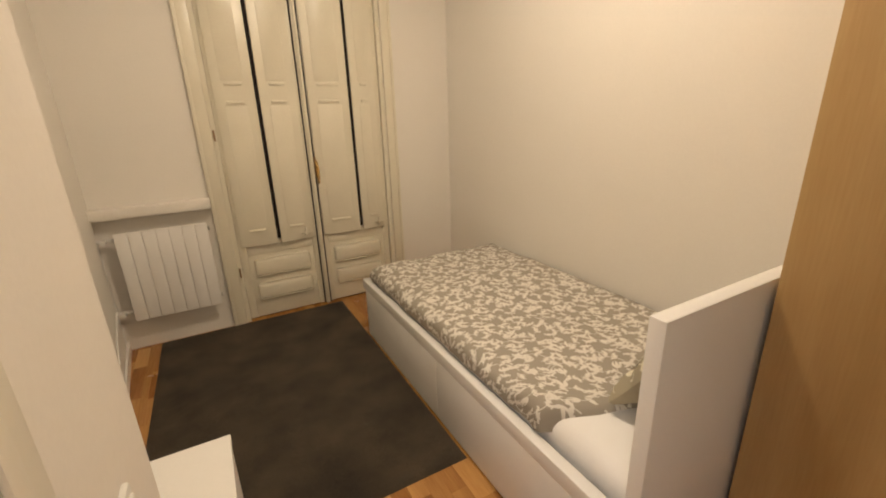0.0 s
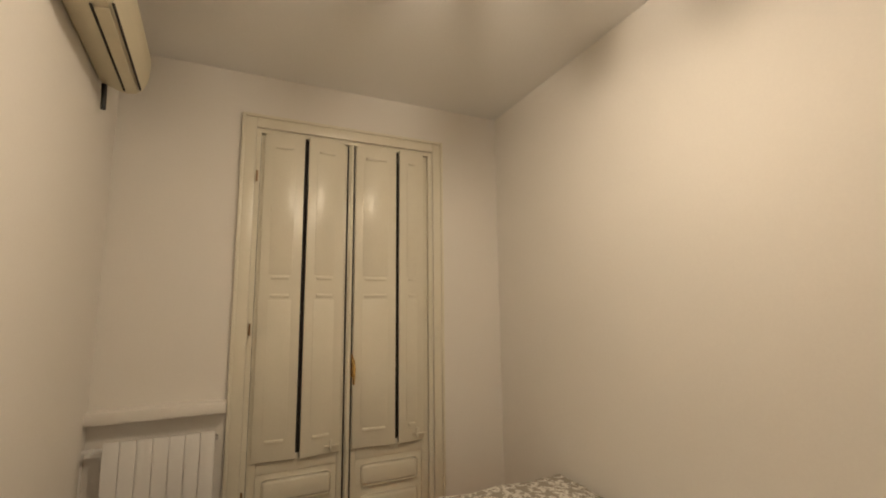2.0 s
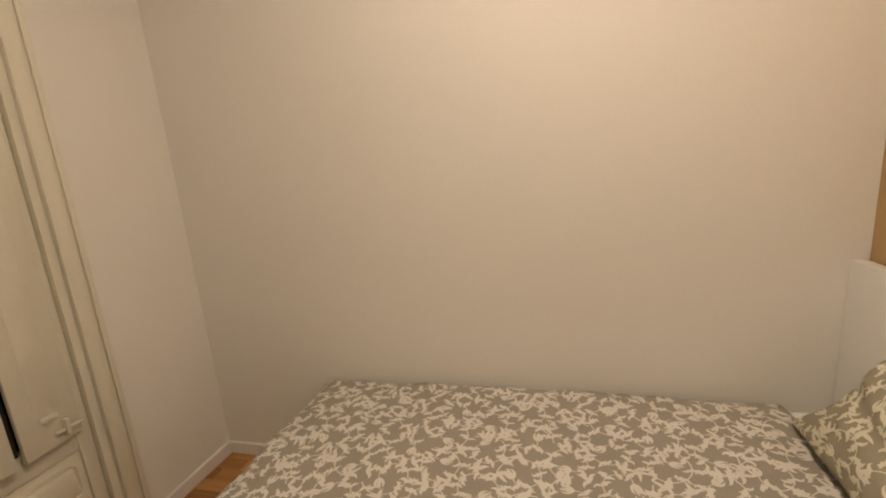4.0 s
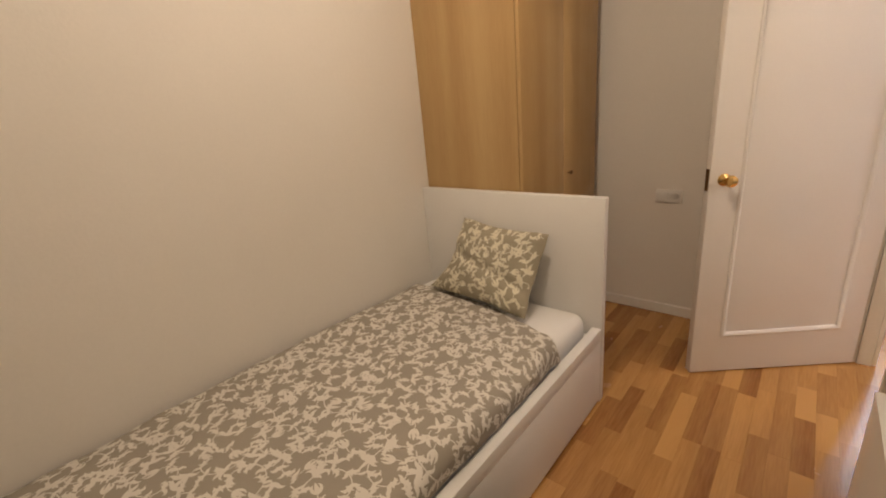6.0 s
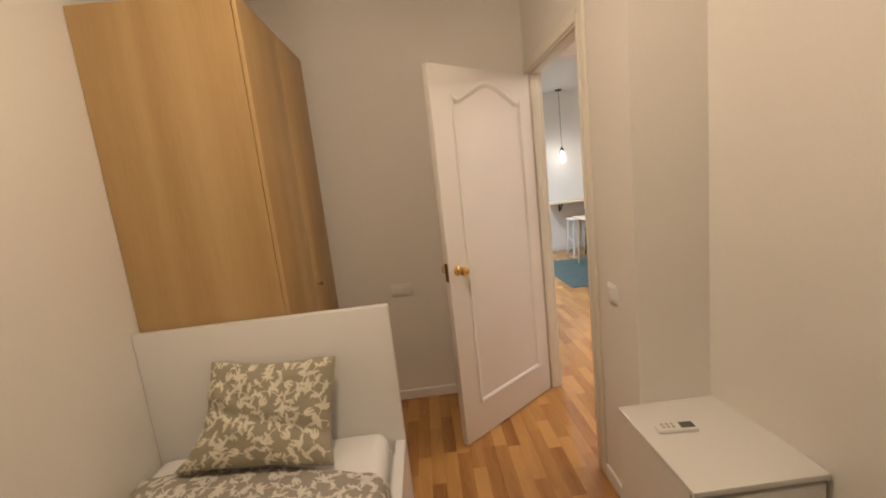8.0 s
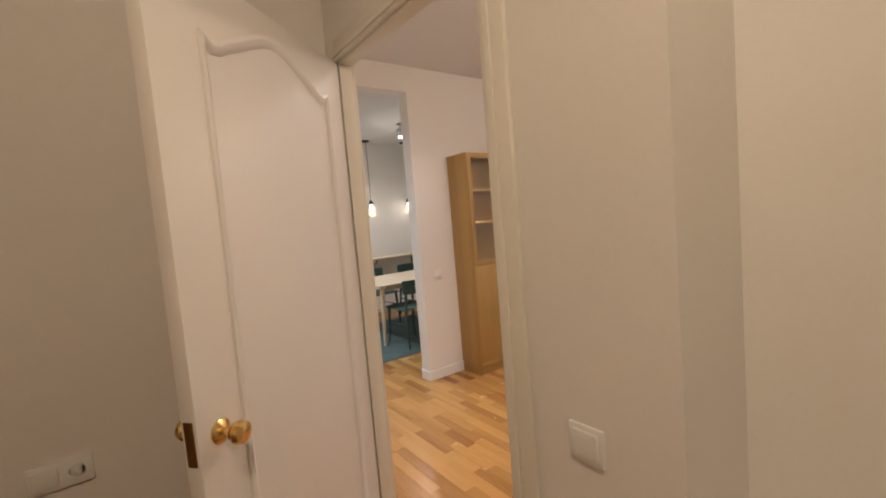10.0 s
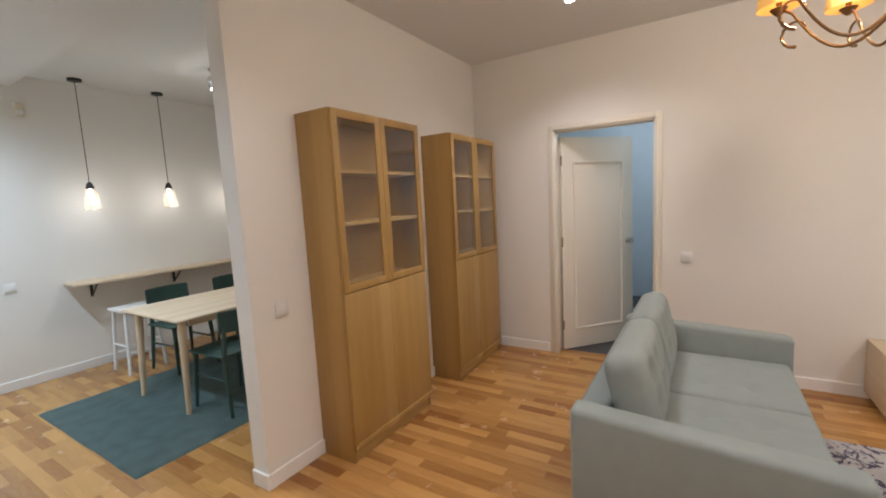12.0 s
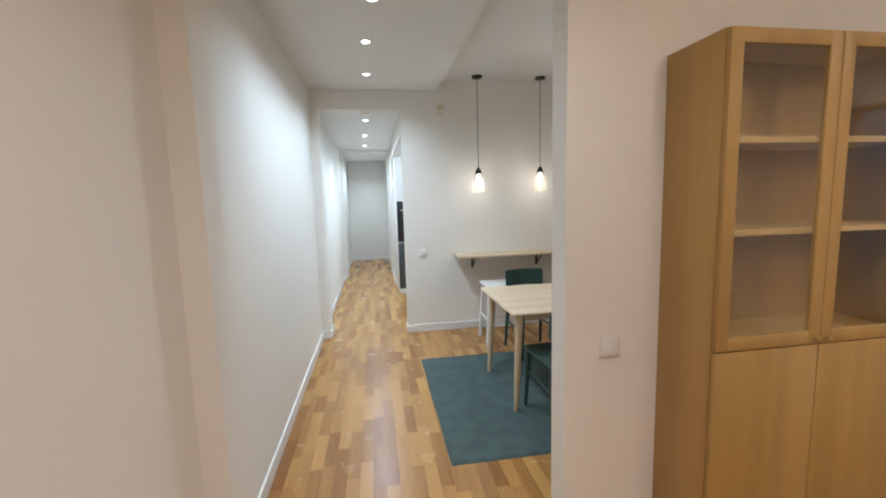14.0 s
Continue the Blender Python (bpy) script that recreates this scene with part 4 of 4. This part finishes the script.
def make_tv_bench():
    t = thing("tv_bench", "low pale wood television bench with an open recess", "tv bench", (WEST + 0.016, 1.36, 0))
    part("body", boxes([(0, 0.40, 0, 1.60, 0.40, 0.425), (0, 0.40, 0, 0.025, 0.06, 0.40), (0, 0.40, 1.575, 1.60, 0.06, 0.40), (0, 0.40, 0.025, 1.575, 0.06, 0.085), (0, 0.012, 0.025, 1.575, 0.085, 0.40)], bevel=0.002), M_PALE, t)
    # Dark red brown block across the back of the recess.
    part("recess_back", box(0.013, 0.20, 0.026, 1.574, 0.086, 0.399), material("dark red brown", (0.13, 0.06, 0.04), 0.6), t, "dark reddish brown back of the recess")
    for y in (0.1, 1.5):
        for x in (0.06, 0.34):
            part("leg", tube([(x, y, 0.06), (x, y, 0)], 0.018), M_PALEZ, t)


def make_pouf():
    p = thing("pouf", "low round grey fabric pouf beside the coffee table", "pouf", (-1.72, 1.22, 0.012))
    part("seat", lathe([(0.20, 0), (0.225, 0.02), (0.235, 0.2), (0.225, 0.34), (0.19, 0.375), (0.02, 0.385)], 28), M_SOFA, p)
    part("piping", tube([(0.228 * math.cos(a), 0.228 * math.sin(a), 0.335) for a in np.arange(28) * 2 * math.pi / 28], 0.006, 6, True), M_SOFA, p)


def make_pattern_rug_material():
    """An oriental rug: pale ground with dark violet and grey figures."""
    m = material("patterned rug", (0.55, 0.53, 0.52), 1.0, vary=0.1, fine=300, bump=0.6)
    nodes, links = m.node_tree.nodes, m.node_tree.links
    coord = nodes["Texture Coordinate"]
    warp, cells = nodes.new("ShaderNodeTexNoise"), nodes.new("ShaderNodeTexVoronoi")
    warp.inputs["Scale"].default_value = 5
    add = nodes.new("ShaderNodeMix")
    add.data_type, add.blend_type = "RGBA", "LINEAR_LIGHT"
    add.inputs[0].default_value = 0.16
    links.new(coord.outputs["Object"], add.inputs[6]), links.new(warp.outputs["Color"], add.inputs[7])
    cells.inputs["Scale"].default_value = 8
    links.new(add.outputs[2], cells.inputs["Vector"])
    rings = nodes.new("ShaderNodeMath")
    rings.operation = "SINE"
    times = nodes.new("ShaderNodeMath")
    times.operation, times.inputs[1].default_value = "MULTIPLY", 16
    links.new(cells.outputs["Distance"], times.inputs[0]), links.new(times.outputs[0], rings.inputs[0])
    ramp = nodes.new("ShaderNodeValToRGB")
    e = ramp.color_ramp.elements
    e[0].position, e[0].color = 0.30, (0.50, 0.48, 0.47, 1)
    e[1].position, e[1].color = 0.62, (0.07, 0.06, 0.10, 1)
    ramp.color_ramp.interpolation = "CONSTANT"
    mid = e.new(0.45)
    mid.color = (0.22, 0.20, 0.24, 1)
    links.new(rings.outputs[0], ramp.inputs[0])
    links.new(ramp.outputs[0], nodes["Principled BSDF"].inputs["Base Color"])
    return m


def make_chandelier(x, y, z):
    c = thing("chandelier", "bronze eight-armed chandelier with lit yellow fabric shades", "chandelier", (x, y, z))
    shade_mat = material("lit yellow fabric", (1.0, 0.60, 0.18), 0.8, vary=0.05, emit=0.32)
    bulb_mat = material("lit bulb", (1.0, 0.85, 0.6), 0.4, emit=6.0)
    part("stem", tube([(0, 0, 0.05), (0, 0, LC - z - 0.03)], 0.008), M_BRONZE, c)
    part("canopy", lathe([(0.06, LC - z), (0.06, LC - z - 0.012), (0.02, LC - z - 0.04)], 20), M_BRONZE, c)
    part("hub", lathe([(0.010, -0.10), (0.028, -0.07), (0.020, -0.04), (0.040, 0.0), (0.022, 0.03), (0.012, 0.07)], 20), M_BRONZE, c)
    part("glass_ball", lathe([(0.02, 0.075), (0.065, 0.11), (0.085, 0.17), (0.065, 0.23), (0.02, 0.26)], 24), material("amber cut glass", (0.9, 0.72, 0.42), 0.15, vary=0.35, scale=40, clear=0.6, emit=0.08), c, "faceted amber glass ball")
    for k in range(8):
        a = 2 * math.pi * k / 8 + 0.25
        ca, sa = math.cos(a), math.sin(a)
        line, curl = [], []
        for j in range(17):
            t = j / 16
            r = 0.03 + 0.36 * t
            line.append((r * ca, r * sa, -0.02 - 0.13 * math.sin(math.pi * min(1, t * 1.12)) + 0.085 * t * t))
        for j in range(13):
            t = j / 12
            b = -math.pi / 2 + t * 4.6
            rr = 0.055 * (1 - 0.45 * t)
            curl.append(((0.33 + rr * math.cos(b)) * ca, (0.33 + rr * math.cos(b)) * sa, -0.035 + rr * math.sin(b)))
        arm = part("arm", tube(line, [0.0070 - 0.0025 * j / 16 for j in range(17)], 8), M_BRONZE, c)
        part("scroll", tube(curl, [0.007 - 0.004 * j / 12 for j in range(13)], 6), M_BRONZE, arm)
        px, py = 0.39 * ca, 0.39 * sa
        part("cup", lathe([(0.008, 0.045), (0.026, 0.065), (0.030, 0.072), (0.010, 0.080), (0.010, 0.11)], 14, (px, py, 0)), M_BRONZE, arm)
        part("shade", lathe([(0.072, 0.075), (0.058, 0.205), (0.0565, 0.205), (0.0705, 0.075)], 20, (px, py, 0), close=False), shade_mat, arm)
        part("bulb", lathe([(0.008, 0.10), (0.02, 0.12), (0.018, 0.15), (0.004, 0.165)], 10, (px, py, 0)), bulb_mat, arm)


M_LED = material("lit spot lens", (1.0, 0.97, 0.92), 0.4, emit=25.0)
M_LEDC = material("lit cool spot lens", (0.86, 0.94, 1.0), 0.4, emit=25.0)


def make_downlight(x, y, z, mat, label):
    d = thing("downlight", label, "downlight", (x, y, z), group="ceiling spots")
    part("ring", lathe([(0.030, -0.002), (0.032, -0.007), (0.044, -0.006), (0.046, 0.0)], 24, close=False), M_WHITE, d)
    part("lens", lathe([(0.030, -0.003), (0.004, -0.0035)], 20), mat, d)


make_bookcase(-2.532)
make_bookcase(-3.775)
make_sofa()
make_coffee_table()
make_tv_bench()
make_pouf()
rug("rug", "oriental living room rug in white, grey and violet", -3.19, -1.35, 0.95, 2.7, 0.010, make_pattern_rug_material(), 8)
make_chandelier(-2.08, 0.98, 2.10)
make_panel_door("door_2", "cream panelled door standing ajar into the side room", 0.79, 2.015, (WEST - 0.10, -0.728, 0), 138, M_DOORC, M_STEEL, panel=(0.13, 0.13, 0.20, 1.78), arch=0.0)
make_switch("light_switch", "square white switch on the bookcase wall", "switch", pose(-1.523, -1.55, 0.955, 0, 0, 180))
make_switch("light_switch", "square white switch on the living room wall", "switch", pose(WEST, 0.30, 0.95, 0, 0, 90))
make_switch("light_switch", "square white switch on the nook wall", "switch", pose(-1.175, -4.835, 0.92, 0, 0, 180))
# Fixtures for the four spots; all but the first are unseen and assumed.
for x, y in ((-3.12, -0.38), (-1.04, -0.38), (-3.12, 2.34), (-1.04, 2.34)):
    make_downlight(x, y, LC, M_LED, "round recessed living room ceiling spot of an assumed grid, lit")
for x, y in ((-0.70, -2.74), (-0.65, -3.42), (-0.64, -4.24)):
    make_downlight(x, y, HC, M_LEDC, "round recessed hall ceiling spot, lit")
for x, y in ((-0.60, -5.45), (-0.56, -6.68), (-0.53, -7.88), (-0.72, -10.6)):
    make_downlight(x, y, CC, M_LEDC, "round recessed corridor ceiling spot, lit")

# ---- dining nook things ----


def make_dining_table():
    t = thing("dining_table", "pale wood dining table with tapered legs on a teal rug", "dining table", (-3.05, -3.67, 0.012))
    part("tabletop", box(0, 1.50, 0, 0.90, 0.705, 0.728, bevel=0.009, seg=3), M_PALE, t)
    for y in (0.12, 0.76):
        part("apron", box(0.14, 1.36, y, y + 0.02, 0.64, 0.705), M_PALE, t)
    for x, dx in ((0.10, -0.03), (1.42, 0.04)):
        for y, dy in ((0.12, 0.0), (0.80, 0.03)):
            part("leg", tube([(x, y, 0.705), (x + dx, y + dy, 0)], [0.030, 0.018], 12), M_PALEZ, t)


def make_chair():
    c = thing("dining_chair", "dark green wooden dining chair with a curved backrest", "chair", group="chairs round the table")
    seat = box(-0.21, 0.21, -0.21, 0.21, 0.435, 0.455, bevel=0.009, seg=2)
    part("seat", seat, M_GREEN, c)
    bm, rows = bmesh.new(), []
    for k in range(13):
        a = -0.62 + 1.24 * k / 12
        x, y = 0.34 * math.sin(a), -0.10 - 0.34 * math.cos(a) + 0.20
        rows.append([bm.verts.new((x, y + dy, z)) for dy, z in ((0, 0.62), (-0.02, 0.62), (-0.03, 0.78), (-0.012, 0.78))])
    for p, q in zip(rows, rows[1:]):
        for j in range(4):
            bm.faces.new((p[j], p[(j + 1) % 4], q[(j + 1) % 4], q[j]))
    bm.faces.new(rows[0]), bm.faces.new(rows[-1][::-1])
    bmesh.ops.recalc_face_normals(bm, faces=bm.faces[:])
    bmesh.ops.bevel(bm, geom=[e for e in bm.edges if abs(e.verts[0].co.z - e.verts[1].co.z) < 0.001 and len(e.link_faces) == 2], offset=0.006, segments=2, affect="EDGES")
    part("backrest", bm, M_GREEN, c)
    for x in (-0.17, 0.17):
        part("leg", tube([(x, 0.17, 0.44), (x * 1.12, 0.20, 0)], [0.019, 0.013], 10), M_GREEN, c)
        part("leg", tube([(x * 1.14, -0.235, 0.0), (x * 1.03, -0.185, 0.44), (x * 1.0, -0.215, 0.66)], [0.013, 0.019, 0.014], 10), M_GREEN, c)
        part("stretcher", tube([(x * 1.04, 0.18, 0.26), (x * 1.06, -0.205, 0.26)], 0.009, 8), M_GREEN, c)
    return c


def make_stool():
    s = thing("bar_stool", "white wooden bar stool under the bar shelf", "stool", (-1.91, -4.36, 0))
    part("seat", box(-0.16, 0.16, -0.16, 0.16, 0.600, 0.625, bevel=0.006), M_WHITE, s)
    for x in (-1, 1):
        for y in (-1, 1):
            part("leg", tube([(0.125 * x, 0.125 * y, 0.600), (0.16 * x, 0.16 * y, 0)], [0.014, 0.016], 10), M_WHITE, s)
    for y in (-1, 1):
        part("rung", tube([(-0.15, 0.148 * y, 0.20), (0.15, 0.148 * y, 0.20)], 0.010, 8), M_WHITE, s)
        part("rung", tube([(0.148 * y, -0.15, 0.27), (0.148 * y, 0.15, 0.27)], 0.010, 8), M_WHITE, s)


def make_bar_shelf():
    s = thing("bar_shelf", "pale wood bar shelf on black wall brackets", "shelf", (-3.70, -4.833, 0))
    part("board", box(0, 2.16, 0, 0.29, 0.872, 0.90, bevel=0.006), M_PALE, s)
    for x in (0.40, 1.17, 1.95):
        part("bracket", boxes([(x - 0.012, x + 0.012, 0.0, 0.012, 0.72, 0.872), (x - 0.012, x + 0.012, 0.012, 0.20, 0.858, 0.872)]), M_BLACK, s, "black metal bracket")
        part("bracket_brace", tube([(x, 0.01, 0.735), (x, 0.10, 0.80), (x, 0.17, 0.862)], 0.009, 8), M_BLACK, s)


M_LITGLASS = material("lit ribbed glass", (1.0, 0.95, 0.88), 0.05, clear=0.95, vary=0.0, bump=0.12, fine=60, emit=0.03)


def make_pendant(x):
    p = thing("pendant_lamp", "clear glass pendant lamp on a black cord, lit", "pendant lamp", (x, -4.62, 0), group="pendants over the bar shelf")
    part("canopy", lathe([(0.055, NC), (0.055, NC - 0.022), (0.012, NC - 0.028)], 24), M_BLACK, p)
    part("cord", tube([(0, 0, NC - 0.02), (0, 0, 1.83)], 0.0035, 8), M_BLACK, p)
    part("socket", lathe([(0.010, 1.85), (0.022, 1.835), (0.034, 1.80), (0.036, 1.785)], 20), M_BLACK, p)
    shade = part("shade", lathe([(0.034, 1.790), (0.050, 1.772), (0.057, 1.74), (0.064, 1.62), (0.074, 1.585), (0.072, 1.583), (0.062, 1.62), (0.055, 1.74), (0.048, 1.768), (0.032, 1.787)], 24, close=False), M_LITGLASS, p, "ribbed clear glass shade")
    shade.visible_shadow = False
    for k in range(10):
        a = 2 * math.pi * k / 10
        part("rib", tube([(r * math.cos(a), r * math.sin(a), z) for r, z in ((0.046, 1.777), (0.0585, 1.735), (0.0655, 1.62), (0.0755, 1.585))], 0.0022, 5), M_PLASTIC, shade)
    part("bulb", lathe([(0.010, 1.785), (0.014, 1.76), (0.026, 1.725), (0.022, 1.69), (0.006, 1.675)], 16), material("lit pendant bulb", (1.0, 0.92, 0.80), 0.4, emit=6.0), p)
    return p


make_dining_table()
chair = make_chair()
chair.matrix_basis = pose(-2.13, -3.92, 0.014, 0, 0, 3)
copy_thing(chair, pose(-2.76, -3.90, 0.014, 0, 0, -4))
copy_thing(chair, pose(-1.885, -2.715, 0.014, 0, 0, 183))
copy_thing(chair, pose(-2.62, -2.69, 0.014, 0, 0, 176))
make_stool()
make_bar_shelf()
for x in (-1.79, -2.495, -3.20):
    make_pendant(x)
rug("rug", "teal short-pile rug under the dining table", -3.45, -1.03, -3.98, -2.33, 0.012, M_RUGT, 5)
spot = thing("ceiling_spotlight", "chrome ball spotlight on the nook ceiling", "spotlight", (-2.45, -3.45, NC))
part("base", lathe([(0.05, 0), (0.05, -0.02), (0.012, -0.03), (0.012, -0.06)], 20), M_STEEL, spot)
part("head", lathe([(0.012, -0.05), (0.055, -0.075), (0.075, -0.125), (0.055, -0.175), (0.02, -0.19)], 24), M_STEEL, spot)
part("lens", lathe([(0.045, -0.183), (0.01, -0.193)], 20), M_LED, spot)
sensor = thing("motion_detector", "small cream alarm detector on the nook wall", "detector", (-1.42, -4.834, 2.50))
part("case", box(-0.032, 0.032, 0, 0.045, -0.055, 0.055, bevel=0.012, seg=3), material("cream plastic", (0.66, 0.58, 0.42), 0.4), sensor)
part("lens", box(-0.022, 0.022, 0.044, 0.048, -0.045, -0.01, bevel=0.002), M_PLASTIC, sensor)
smoke = thing("smoke_detector", "round white smoke detector under the corridor beam", "detector", (-0.60, -4.93, CC))
part("base", lathe([(0.055, 0), (0.055, -0.012), (0.045, -0.014)], 24), M_PLASTIC, smoke)
part("cap", lathe([(0.045, -0.014), (0.045, -0.032), (0.03, -0.042), (0.005, -0.043)], 24), M_PLASTIC, smoke)

# ---- kitchen and corridor things ----
oven = thing("oven_cabinet", "tall white kitchen unit with a black built-in oven", "kitchen unit", (-1.60, -7.51, 0))
part("body", box(0, 0.60, 0, 0.60, 0, 2.2, bevel=0.002), M_WHITE, oven)
part("oven", box(0.01, 0.59, 0.601, 0.62, 0.85, 1.50, bevel=0.004), M_BLACK, oven, "black glass oven front")
part("oven_handle", tube([(0.06, 0.65, 1.36), (0.54, 0.65, 1.36)], 0.010), M_STEEL, oven)
part("lower_door", box(0.01, 0.59, 0.601, 0.62, 0.08, 0.83, bevel=0.003), material("dark grey steel", (0.10, 0.11, 0.12), 0.3, 0.7), oven, "dark grey appliance door")
make_panel_door("door_3", "closed white corridor door", 0.78, 2.03, (-0.978, -8.9, 0), -90, M_DOOR, M_STEEL, arch=0.0)
vanity = thing("washstand", "small white washstand in the side room", "washstand", (-5.6, -0.05, 0))
part("body", box(0, 0.4, 0, 0.5, 0.25, 0.72, bevel=0.01), M_WHITE, vanity)
part("basin_top", box(-0.01, 0.42, -0.01, 0.51, 0.721, 0.76, bevel=0.008), M_WHITE, vanity)
part("leg_panel", box(0.02, 0.38, 0.02, 0.48, 0, 0.25), M_WHITE, vanity)

dark_lamp = thing("ceiling_lamp", "dark flat ceiling lamp in the side room", "lamp", (-4.75, -0.62, LC))
part("rod", tube([(0, 0, 0), (0, 0, -0.28)], 0.012), M_BLACK, dark_lamp)
part("shade", lathe([(0.03, -0.26), (0.16, -0.30), (0.17, -0.33), (0.15, -0.335)], 24), M_BLACK, dark_lamp)

lay_floor()
